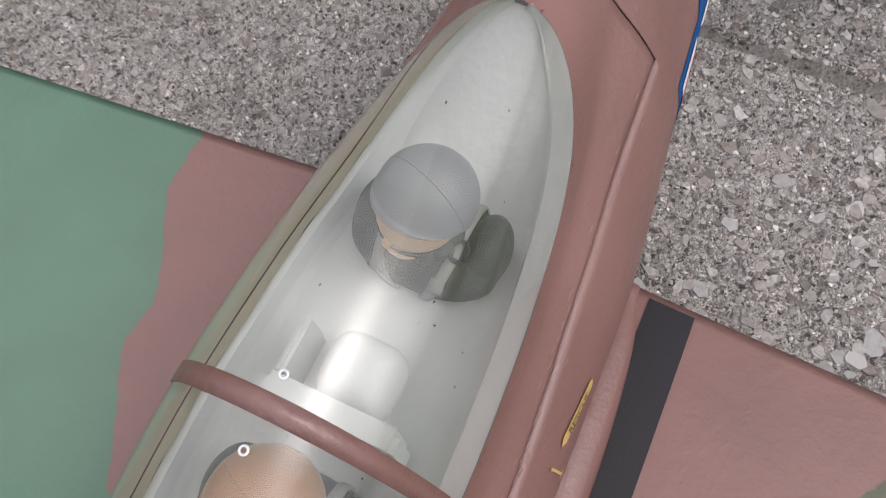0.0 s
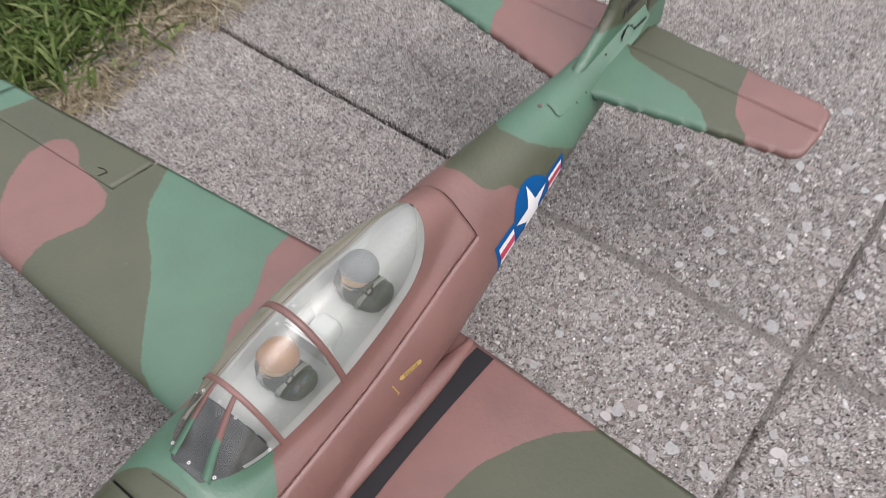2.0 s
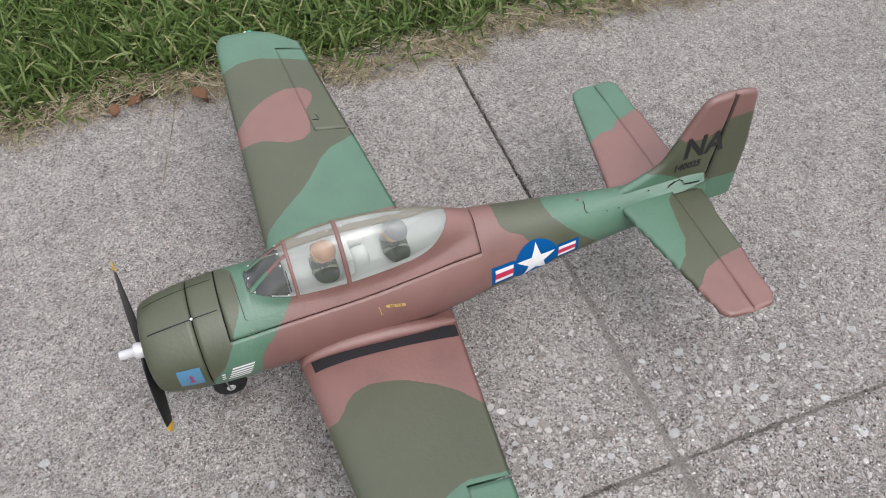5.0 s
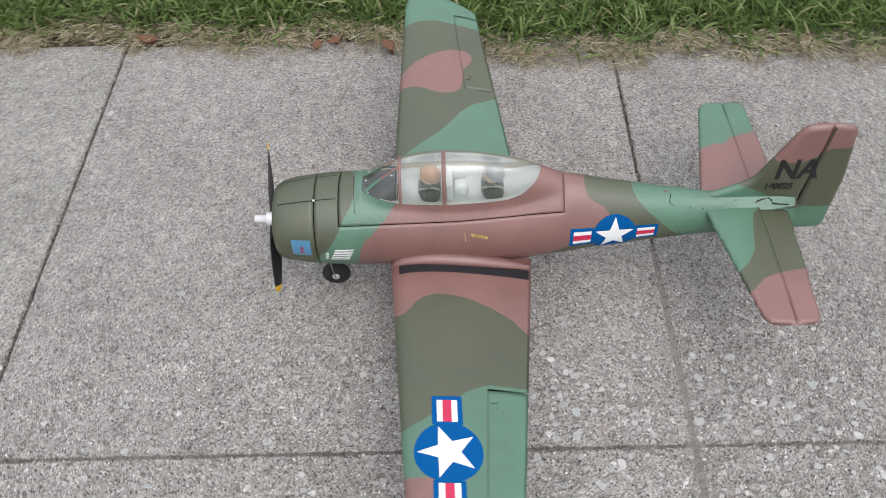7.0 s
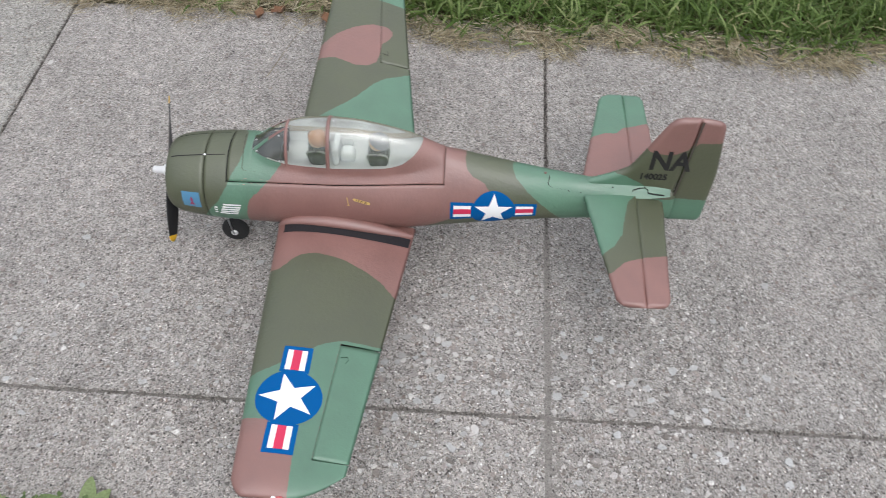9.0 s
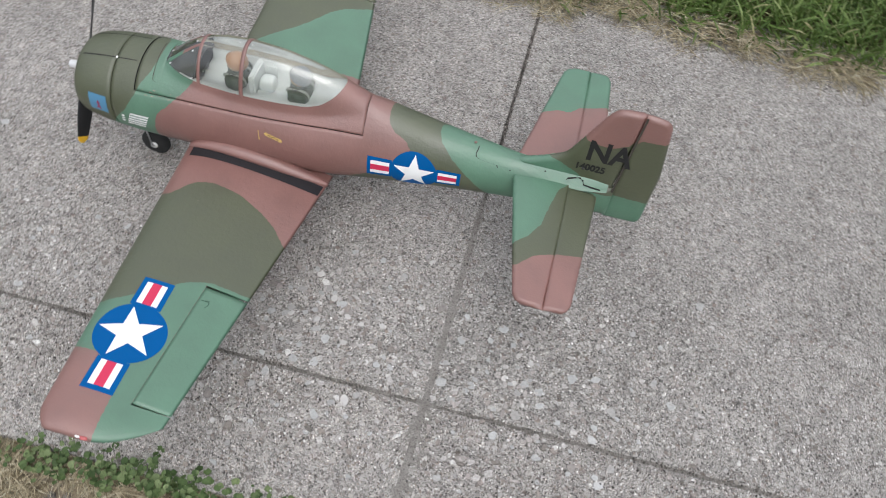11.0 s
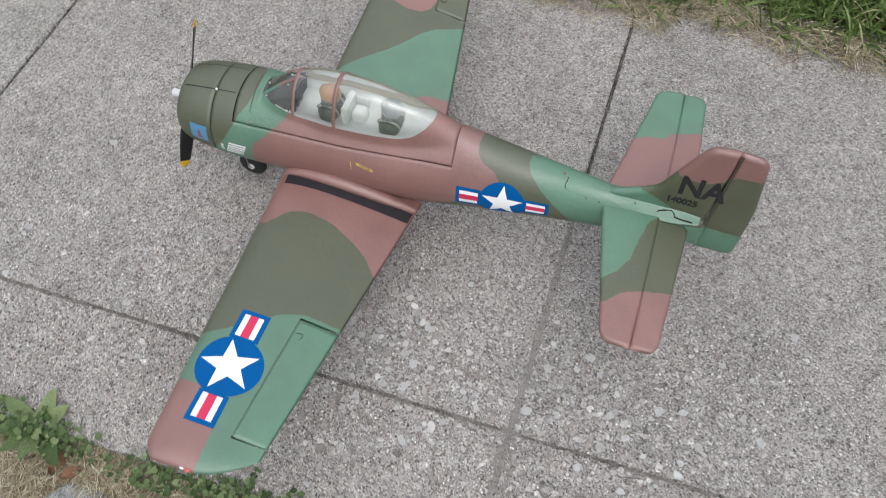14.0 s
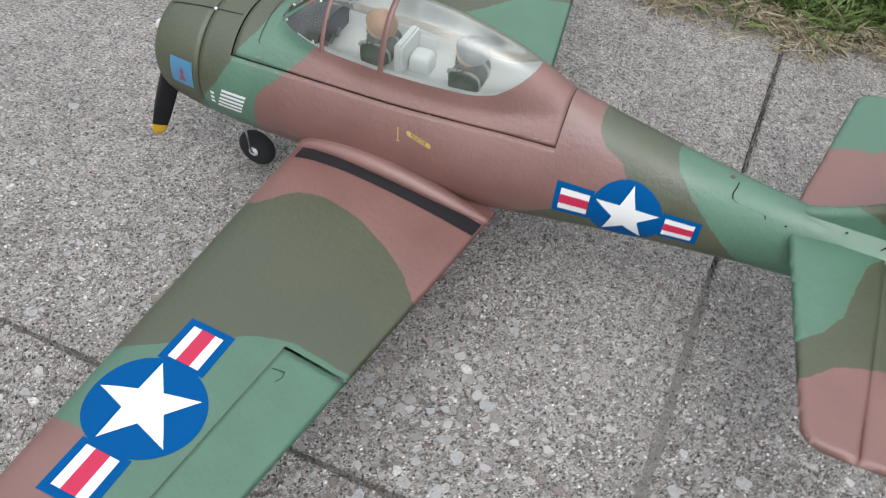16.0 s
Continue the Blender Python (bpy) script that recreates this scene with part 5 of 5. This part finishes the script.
def slab(name, x0, x1, y0, y1, mat, seed, lean=(0.0, 0.0), drop=0.0):
    """One cast slab with worn, slightly uneven edges."""
    rnd = random.Random(seed)
    top, rim = [], []
    n = 260
    sides = [((x0, y0), (x1, y0), (0, 1)), ((x1, y0), (x1, y1), (-1, 0)), ((x1, y1), (x0, y1), (0, -1)), ((x0, y1), (x0, y0), (1, 0))]
    for k, ((ax, ay), (bx, by), inward) in enumerate(sides):
        m = max(6, int((n if -1.6 < x0 and x1 < 1.8 else 60) * math.hypot(bx - ax, by - ay)))
        for i in range(m):
            x, y = ax + (bx - ax) * i / m, ay + (by - ay) * i / m
            w = 0.0008 + 0.0012 * rnd.random() ** 2 + 0.0026 * max(0.0, noise.noise((x * 55, y * 55, seed))) + 0.0050 * max(0.0, noise.noise((x * 17, y * 17, seed + 3)) - 0.12)
            tilt = lean[0] + (lean[1] - lean[0]) * (x - x0) / (x1 - x0)
            d = Vector(inward) + (Vector(sides[k - 1][2]) if i == 0 else Vector((0, 0)))
            top.append((x + tilt * y, y, w, d))
    verts, m = [], len(top)
    for reach, extra, z in ((1.0, 0.0022, -drop), (0.55, 0.0, -drop - 0.0026), (0.25, 0.0, -0.05)):
        verts += [(x + d.x * (w * reach + extra), y + d.y * (w * reach + extra), z) for x, y, w, d in top]
    faces = [tuple(range(m))]
    for ring in (0, m):
        faces += [(ring + (i + 1) % m, ring + i, ring + m + i, ring + m + (i + 1) % m) for i in range(m)]
    return mesh_object(name, verts, faces, mat, pavement, "", False)


g = GAP / 2
xs_edges = [(-3.66, -2.58, 0.0, 0.0), (-2.58, -1.50, 0.0, 0.0), (-1.50, -0.4165, 0.0, 0.0), (-0.4165, 0.662, 0.0, 0.012), (0.662, 1.742, 0.012, 0.012), (1.742, 2.822, 0.012, 0.0), (2.822, 3.90, 0.0, 0.0)]
for i, (a, b, la, lb) in enumerate(xs_edges):
    top_y = 0.700 if i == 2 else 0.690
    slab("paving_slab", a + g, b - g, -0.3215 + g * 0.6, top_y, CONCRETE_PALE if i == 2 else CONCRETE_GREY if i == 4 else CONCRETE, 8 + i, (la, lb))
    slab("paving_slab", a + g, b - g, -0.520, -0.3215 - g * 0.7, CONCRETE, 18 + i, (la, lb), 0.0012)
mesh_object("joint_filler", [(-3.65, -0.515, -0.0085), (3.89, -0.515, -0.0085), (3.89, 0.685, -0.0085), (-3.65, 0.685, -0.0085)], [(0, 1, 2, 3)], JOINT, pavement, "dark dirt in the joints", False)


# packed dirt lies nearly level in the long joint and in the near end of the cross joint
for name, x0, x1, y0, y1, z in (("joint_dirt", -1.5, 2.9, -0.3255, -0.3175, -0.0030), ("joint_dirt", 0.646, 0.675, -0.50, 0.14, -0.0012)):
    n = 900 if x1 - x0 > 1 else 160
    long_way = x1 - x0 > y1 - y0
    verts = []
    for i in range(n + 1):
        f = i / n
        x, y = (x0 + (x1 - x0) * f, y0) if long_way else (x0, y0 + (y1 - y0) * f)
        for k in range(4):
            px, py = (x, y0 + (y1 - y0) * k / 3) if long_way else (x0 + (x1 - x0) * k / 3, y)
            verts.append((px, py, z - (0 if long_way else 0.007 * min(1, max(0, (py - 0.01) / 0.12))) + 0.0022 * noise.noise((px * 70, py * 70, 2)) + 0.0014 * noise.noise((px * 200, py * 200, 5))))
    mesh_object(name, verts, grid_faces(n + 1, 4), PACKED if long_way else PACKED_PALE, pavement, "packed dirt in the joint", False)


def stones(name, count, seed, small, large, power, share, height, mat=STONES, line=None):
    """Aggregate chips set in the surface and proud of it by under a millimetre, in one mesh."""
    rnd = np.random.RandomState(seed)
    x, y = -0.95 + 2.5 * rnd.rand(count), -0.516 + 1.19 * rnd.rand(count)
    # coarser, barer stone on the near side, finer sand towards the lawn
    coarse = np.exp(-(((x - 0.52) / 0.42) ** 2) - ((y + 0.28) / 0.20) ** 2) + 0.30 * (y < -0.05) + share
    coarse *= np.where(x < -0.42, 0.5, 1.0) * np.where(y < -0.43, 0.45, 1.0)
    if line:
        (ax, ay), (bx, by), spread = line
        f, off = rnd.rand(count), spread * rnd.randn(count)
        x, y = ax + (bx - ax) * f + off * (by - ay != 0) * (abs(by - ay) > abs(bx - ax)), ay + (by - ay) * f + off * (abs(bx - ax) > abs(by - ay))
    clear = (np.abs(y + 0.3215) > 0.004) & (np.abs(x + 0.4165) > 0.006) & (np.abs(x - joint_x(y)) > 0.006)
    keep = clear & (rnd.rand(count) < coarse) if not line else rnd.rand(count) < 0.4 + 0.6 * np.sin(31 * x + 27 * y) ** 2
    x, y, coarse = x[keep], y[keep], np.minimum(1, coarse[keep])
    m, n = len(x), 6
    r = small * (0.7 + 0.6 * rnd.rand(m)) + large * rnd.rand(m) ** power * coarse
    ang = rnd.rand(m, 1) * 6.28 + (np.arange(n) + 0.55 * rnd.rand(m, n)) * 2 * math.pi / n
    rad = r[:, None] * (0.55 + 0.75 * rnd.rand(m, n))
    flat, rot = 0.42 + 0.58 * rnd.rand(m, 1), rnd.rand(m, 1) * 6.28
    px, py = rad * np.cos(ang), flat * rad * np.sin(ang)
    qx, qy = px * np.cos(rot) - py * np.sin(rot), px * np.sin(rot) + py * np.cos(rot)
    tilt = 0.16 * (rnd.rand(2, m, 1) - 0.5)
    top = 0.0003 + height * (r * rnd.rand(m))[:, None] + qx * tilt[0] + qy * tilt[1]
    top = top - (0.0052 * rnd.rand(m, 1) ** 0.8 if line else 0.0)
    low = np.stack([x[:, None] + qx, y[:, None] + qy, np.full((m, n), -0.0090 if line else -0.0012)], -1)
    high = np.stack([x[:, None] + 0.82 * qx, y[:, None] + 0.82 * qy, top], -1)
    verts = np.concatenate([low, high], 1).reshape(-1, 3).tolist()
    ring = [tuple(range(n, 2 * n))] + [(k, (k + 1) % n, n + (k + 1) % n, n + k) for k in range(n)]
    faces = [tuple(a + 2 * n * i for a in f) for i in range(m) for f in ring]
    return mesh_object(name, verts, faces, mat, None, "", False)


tagged(stones("aggregate_stones", 27000, 5, 0.0018, 0.0058, 3.0, 0.28, 0.12), "pale and brown aggregate chips set in the pavement", "stones", kind="stuff")
tagged(stones("aggregate_grit", 110000, 6, 0.0012, 0.0009, 1.0, 0.60, 0.25, GRIT), "fine pale grit set in the pavement", "grit", kind="stuff")


for ends in (((0.6614, -0.50), (0.670, 0.67), 0.0022), ((-0.4165, -0.50), (-0.4165, 0.67), 0.0018), ((-0.9, -0.3215), (1.6, -0.3215), 0.0022)):
    tagged(stones("joint_crumbs", 2600, 8, 0.0011, 0.0012, 2.0, 0.60, 0.10, CRUMBS, ends), "dark crumbs and grit lying in a pavement joint", "grit", kind="stuff")


def pebble(x, y, r, seed):
    """One large pale chip set in the concrete."""
    rnd = random.Random(seed)
    bm = bmesh.new()
    n = 9
    ring = [(r * (0.75 + 0.4 * rnd.random()) * math.cos(6.283 * k / n), r * (0.55 + 0.35 * rnd.random()) * math.sin(6.283 * k / n)) for k in range(n)]
    low = [bm.verts.new((a, b, -0.001)) for a, b in ring]
    high = [bm.verts.new((a * 0.85, b * 0.85, 0.0012)) for a, b in ring]
    bm.faces.new(high)
    for k in range(n):
        bm.faces.new((low[k], low[(k + 1) % n], high[(k + 1) % n], high[k]))
    moved(bm, Matrix.Translation((x, y, 0)) @ pose(0, 0, 0, 0, 0, 360 * rnd.random()))
    return tagged(part("pebble", bm, PALE_STONE, None, "", False), "large pale stone chip set in the pavement", "stone", "large chips")


for i, (x, y, r) in enumerate(((0.548, -0.349, 0.0095), (0.566, -0.219, 0.0065), (0.512, -0.219, 0.0065), (0.519, -0.262, 0.0065), (0.483, -0.193, 0.0075), (-0.396, 0.461, 0.0085), (0.794, -0.218, 0.0055), (0.450, -0.157, 0.0080), (-0.425, -0.160, 0.0085), (0.535, -0.225, 0.006), (0.470, -0.235, 0.0065), (0.430, -0.235, 0.006))):
    pebble(x, y, r, i)



# ---- plants ----
def blades(name, mat, count, area, long, wide, seed, label, category, rise, droop, floor, weight=None, lift=None, away=None):
    """Many tapering, drooping blades in one mesh; rise is the range of starting slopes, away a favoured direction."""
    rnd = np.random.RandomState(seed)
    x0, x1, y0, y1 = area
    x, y = x0 + (x1 - x0) * rnd.rand(count), y0 + (y1 - y0) * rnd.rand(count)
    if weight:
        keep = rnd.rand(count) < weight(x, y)
        x, y = x[keep], y[keep]
    m, steps = len(x), 5
    length = long * (0.45 + 0.75 * rnd.rand(m))
    yaw = rnd.rand(m) * 2 * math.pi
    if away:
        pull = away(x, y)
        yaw = np.where(rnd.rand(m) < pull, -math.pi / 2 + 0.9 * rnd.randn(m), yaw)
    half = wide * (0.55 + 0.7 * rnd.rand(m)) / 2
    ang = rise[0] + (rise[1] - rise[0]) * rnd.rand(m) ** 1.3
    bend = droop * (0.3 + 1.2 * rnd.rand(m))
    sway = 0.35 * rnd.randn(m)
    roll = 0.8 * rnd.randn(m)
    px, py = x.copy(), y.copy()
    base = floor + (lift(x, y) if lift else 0.0)
    pz = base + 0.002 * rnd.rand(m)
    grid = np.zeros((m, steps, 2, 3))
    for k in range(steps):
        f = k / (steps - 1)
        w = half * (0.75 + 0.5 * f) * (1 - f**4) + 0.0002
        sx, sy, sz = -np.sin(yaw) * np.cos(roll), np.cos(yaw) * np.cos(roll), np.sin(roll)
        for j, s in ((0, -1), (1, 1)):
            grid[:, k, j, 0] = px + s * w * sx
            grid[:, k, j, 1] = py + s * w * sy
            grid[:, k, j, 2] = np.maximum(pz + s * w * sz, base + 0.0004)
        step = length / (steps - 1)
        px += step * np.cos(ang) * np.cos(yaw)
        py += step * np.cos(ang) * np.sin(yaw)
        pz += step * np.sin(ang)
        ang = np.maximum(ang - bend / (steps - 1), -0.9)
        yaw = yaw + sway / (steps - 1)
    at = (np.arange(m) * steps * 2)[:, None, None]
    quad = np.array([[2 * k, 2 * k + 1, 2 * k + 3, 2 * k + 2] for k in range(steps - 1)])[None]
    ob = mesh_object(name, grid.reshape(-1, 3).tolist(), (at + quad).reshape(-1, 4).tolist(), mat, None)
    return tagged(ob, label, category, kind="stuff")


def lawn_edge(x):
    return 0.64 - 0.055 * np.tanh((x - 0.25) * 3) + 0.018 * np.sin(9 * x) + 0.012 * np.sin(23 * x + 1) + 0.010 * np.sin(51 * x)


def mound(x, y):
    """The turf swells up behind its edge."""
    return 0.022 * np.clip((y - lawn_edge(x)) / 0.09, 0, 1)


blades("lawn_thatch", GRASS, 36000, (-1.3, 2.0, 0.60, 1.75), 0.050, 0.0036, 13, "dense lower growth of the lawn", "grass", (0.4, 1.5), 0.6, -0.012, lambda x, y: np.clip((y - lawn_edge(x) - 0.020) / 0.06, 0, 1), mound)
blades("lawn_grass", GRASS, 44000, (-1.3, 2.0, 0.60, 1.75), 0.066, 0.0056, 3, "dense green lawn grass with bent blades", "grass", (0.25, 1.35), 0.8, -0.008, lambda x, y: np.clip((y - lawn_edge(x) - 0.006) / 0.11, 0, 1), mound, lambda x, y: 0.5 * np.exp(-np.clip(y - lawn_edge(x), 0, 9) / 0.10))
blades("outer_lawn_grass", GRASS, 60000, (-3.7, 4.0, 0.66, 3.4), 0.075, 0.0100, 23, "lawn grass further out", "grass", (0.3, 1.3), 0.8, -0.008, lambda x, y: np.where((x > -1.25) & (x < 1.95) & (y < 1.70), 0.0, 1.0), lambda x, y: 0.018 + 0.0 * x)
blades("lawn_straw", STRAW, 110000, (-1.3, 2.0, 0.55, 0.86), 0.042, 0.0011, 4, "dry straw fringe along the lawn", "straw", (0.0, 0.40), 0.45, 0.0006, lambda x, y: np.exp(-(((y - lawn_edge(x) - 0.034) / 0.034) ** 2)) * (0.65 + 0.35 * np.sin(31 * x + 40 * y)), lambda x, y: 0.012 * np.clip((y - lawn_edge(x) + 0.01) / 0.06, 0, 1), lambda x, y: 0.30 + 0.0 * x)
blades("verge_straw", STRAW, 62000, (-0.6, 1.1, -0.66, -0.505), 0.034, 0.0010, 6, "dry straw lying on the verge", "straw", (0.0, 0.30), 0.35, -0.0210, lambda x, y: np.where(y > -0.60 - 0.03 * np.sin(8 * x), 0.9, 0.10) * np.where((x > 0.20) & (x < 0.40) & (y < -0.55), 0.15, 1.0) * (0.6 + 0.4 * np.sin(37 * x + 50 * y)), lambda x, y: 0.009 * np.exp(-(((y + 0.555) / 0.03) ** 2)))


def clover(name, count, area, seed, label, size=0.0045, weight=None, tall=0.018):
    """Low weeds: thin stalks with small round leaves."""
    rnd = np.random.RandomState(seed)
    verts, faces = [], []
    x0, x1, y0, y1 = area
    for _ in range(count):
        x, y = x0 + (x1 - x0) * rnd.rand(), y0 + (y1 - y0) * rnd.rand()
        if weight and rnd.rand() > weight(x, y):
            continue
        h = -0.016 + tall * (0.4 + rnd.rand())
        for _leaf in range(rnd.randint(2, 5)):
            cx, cy, cz = x + 0.012 * rnd.randn(), y + 0.009 * rnd.randn(), h + 0.005 * rnd.randn()
            r = size * (0.5 + 0.9 * rnd.rand())
            tilt, yaw = 0.7 * rnd.rand(), rnd.rand() * 6.28
            at = len(verts)
            n = 9
            m = np.array(Euler((tilt, 0, yaw)).to_matrix())
            verts.append(tuple(m @ np.array((0, 0, -0.12 * r)) + (cx, cy, cz)))
            for k in range(n):
                a = 2 * math.pi * k / n
                rr = r * (0.45 if k == 0 else 1.0 + 0.12 * math.cos(3 * a) + 0.08 * rnd.randn())
                verts.append(tuple(m @ np.array((rr * math.cos(a), rr * 0.92 * math.sin(a), 0.10 * r)) + (cx, cy, cz)))
            faces += [(at, at + 1 + k, at + 1 + (k + 1) % n) for k in range(n)]
    return tagged(mesh_object(name, verts, faces, CLOVER, None), label, "weeds", kind="stuff")


clover("verge_weeds", 4000, (-0.60, 1.05, -0.575, -0.500), 8, "low clover weeds along the pavement edge", weight=lambda x, y: math.exp(-((y + 0.527 + 0.005 * math.sin(11 * x)) / 0.014) ** 2) * (0.12 + 0.88 * (math.sin(17 * x + 2) + 0.6 * math.sin(41 * x) > -0.35)))


def broad_plant(x, y):
    """A small rosette of broad leaves at the pavement edge."""
    bm = bmesh.new()
    rnd = random.Random(4)
    for k in range(8):
        yaw, long = k * 0.8 + rnd.random() * 0.4, 0.046 + 0.032 * rnd.random()
        prev = None
        for i in range(7):
            f = i / 6
            w = 0.0125 * math.sin(math.pi * min(1, f * 0.92 + 0.06)) ** 0.8
            z = -0.012 + 0.035 * math.sin(1.6 * f) * (0.6 + 0.1 * k / 8)
            c = Vector((x + long * f * math.cos(yaw), y + long * f * math.sin(yaw), z))
            side = Vector((-math.sin(yaw), math.cos(yaw), 0))
            row = [bm.verts.new(c - side * w + Vector((0, 0, 0.003))), bm.verts.new(c), bm.verts.new(c + side * w + Vector((0, 0, 0.003)))]
            if prev:
                bm.faces.new((prev[0], prev[1], row[1], row[0]))
                bm.faces.new((prev[1], prev[2], row[2], row[1]))
            prev = row
    return tagged(part("broad_leaf_weed", bm, CLOVER), "broad-leaved green weed at the pavement edge", "weed")


broad_plant(0.010, -0.525)


def dead_leaf(x, y, z, size, seed):
    rnd = random.Random(seed)
    bm = bmesh.new()
    yaw = rnd.random() * 6.28
    mid = [bm.verts.new((size * (i / 6 - 0.5), 0, 0.18 * size * math.sin(i * 0.9 + seed))) for i in range(7)]
    for s in (-1, 1):
        edge = [bm.verts.new((size * (i / 6 - 0.5), s * size * 0.30 * math.sin(math.pi * (i + 0.15) / 6.3) * (0.8 + 0.4 * rnd.random()), size * (0.12 + 0.16 * rnd.random()))) for i in range(7)]
        for i in range(6):
            bm.faces.new((mid[i], mid[i + 1], edge[i + 1], edge[i]))
    moved(bm, Matrix.Translation((x, y, z)) @ pose(0, 0, 0, 0, 0, math.degrees(yaw)))
    return tagged(part("dead_leaf", bm, DEADLEAF), "curled brown dead leaf on straw", "leaf", "dead leaves")


for i, (x, y, z, s) in enumerate(((0.178, 0.640, 0.012, 0.045), (0.060, 0.668, 0.012, 0.040), (-0.365, 0.690, 0.012, 0.050), (0.020, 0.655, 0.012, 0.035), (0.060, -0.560, -0.010, 0.034), (0.085, -0.568, -0.010, 0.030), (0.290, 0.625, 0.012, 0.030))):
    dead_leaf(x, y, z, s, i)
tagged(part("grass_stalk", rod([(0.076, 0.450, 0.0016), (0.090, 0.500, 0.004), (0.112, 0.565, 0.012), (0.122, 0.612, 0.008), (0.130, 0.66, 0.0)], 0.0009, 6), STRAW), "long thin dry grass stalk on the pavement", "stalk")


def flagstone():
    """A broken blue-grey stone flag at the edge of the verge."""
    shape = curve_through([-3.6, 0.0, 0.050, 0.068, 0.086, 0.140, 0.165, 0.186, 0.236, 0.300, 0.350, 0.400, 0.60, 3.9], [-0.655, -0.645, -0.635, -0.606, -0.582, -0.574, -0.596, -0.614, -0.616, -0.594, -0.590, -0.609, -0.615, -0.620])
    n = 900
    outline = [(x, float(shape(x)) + 0.004 * noise.noise((60 * x, 0, 1)) + 0.0025 * noise.noise((170 * x, 0, 4))) for x in spaced(-3.6, 3.9, n)]
    bm = bmesh.new()
    top = [bm.verts.new((x, y - 0.002, -0.010)) for x, y in outline] + [bm.verts.new((3.9, -2.4, -0.010)), bm.verts.new((-3.6, -2.4, -0.010))]
    mid = [bm.verts.new((v.co.x, v.co.y + 0.003 * (i < n), -0.0125)) for i, v in enumerate(top)]
    low = [bm.verts.new((v.co.x, v.co.y + 0.005 * (i < n), -0.05)) for i, v in enumerate(top)]
    bm.faces.new(top)
    for i in range(len(top)):
        j = (i + 1) % len(top)
        bm.faces.new((top[i], mid[i], mid[j], top[j]))
        bm.faces.new((mid[i], low[i], low[j], mid[j]))
    return tagged(part("flagstone", bm, BLUESTONE, None, "", False), "weathered blue-grey stone paving beside the verge", "paving", kind="structure")


flagstone()


def rubble(x, y, r, seed):
    """One small loose stone lying on the soil."""
    bm = bmesh.new()
    bmesh.ops.create_icosphere(bm, subdivisions=2, radius=r)
    for v in bm.verts:
        v.co *= 1 + 0.35 * noise.noise(v.co * (0.9 / r) + Vector((seed, 0, 0)))
        v.co.z *= 0.65
    moved(bm, Matrix.Translation((x, y, -0.0215 + 0.55 * r)))
    return tagged(part("loose_stone", bm, PACKED, None, "", False), "small pale loose stone on dry soil", "stone", "loose stones")


chance = random.Random(12)
for i in range(22):
    rubble(chance.gauss(0.305, 0.045), chance.gauss(-0.572, 0.012), chance.choice((0.0022, 0.003, 0.004, 0.0058)), i)


# ---- flat chips laid bare in the pavement ----
def chip_mesh(seed):
    rnd = random.Random(seed)
    n, flat = rnd.choice((5, 6, 6, 7)), rnd.uniform(0.5, 0.95)
    turn = sorted((k + rnd.uniform(-0.36, 0.36)) * 2 * math.pi / n for k in range(n))
    ring = [(math.cos(a) * rnd.uniform(0.8, 1.15), flat * math.sin(a) * rnd.uniform(0.8, 1.15)) for a in turn]
    verts = [(x, y, -0.20) for x, y in ring] + [(x * 0.93, y * 0.93, 0.06 + rnd.uniform(-0.02, 0.04)) for x, y in ring] + [(rnd.uniform(-0.1, 0.1), 0, 0.10)]
    faces = [(k, (k + 1) % n, n + (k + 1) % n, n + k) for k in range(n)] + [(n + k, n + (k + 1) % n, 2 * n) for k in range(n)]
    me = bpy.data.meshes.new("stone_chip")
    me.from_pydata(verts, [], faces)
    me.materials.append(CHIPSTONE)
    return me


chip_kinds = [chip_mesh(k) for k in range(18)]
chance = random.Random(77)
laid = []
while len(laid) < 300:
    x, y = chance.uniform(-0.35, 1.05), chance.uniform(-0.505, 0.10)
    bare = math.exp(-(((x - 0.442) / 0.075) ** 2) - ((y + 0.215) / 0.075) ** 2) + 0.42 * math.exp(-(((x - 0.62) / 0.26) ** 2) - ((y + 0.31) / 0.12) ** 2) + 0.10 * (-0.43 < y < -0.12) + 0.02
    if chance.random() > bare or abs(y + 0.3215) < 0.008 or abs(x - joint_x(y)) < 0.008:
        continue
    r = 0.0037 + 0.0058 * chance.random() ** 1.8 + 0.0018 * min(1, bare) * chance.random()
    if any((x - a) ** 2 + (y - b) ** 2 < (0.8 * (r + c)) ** 2 for a, b, c in laid):
        continue
    laid.append((x, y, r))
    ob = new("stone_chip", chance.choice(chip_kinds))
    ob.parent = pavement
    ob.matrix_basis = pose(x, y, 0.0002, chance.gauss(0, 2), chance.gauss(0, 2), chance.uniform(0, 360)) @ Matrix.Diagonal((r, r, min(r, 0.006), 1))
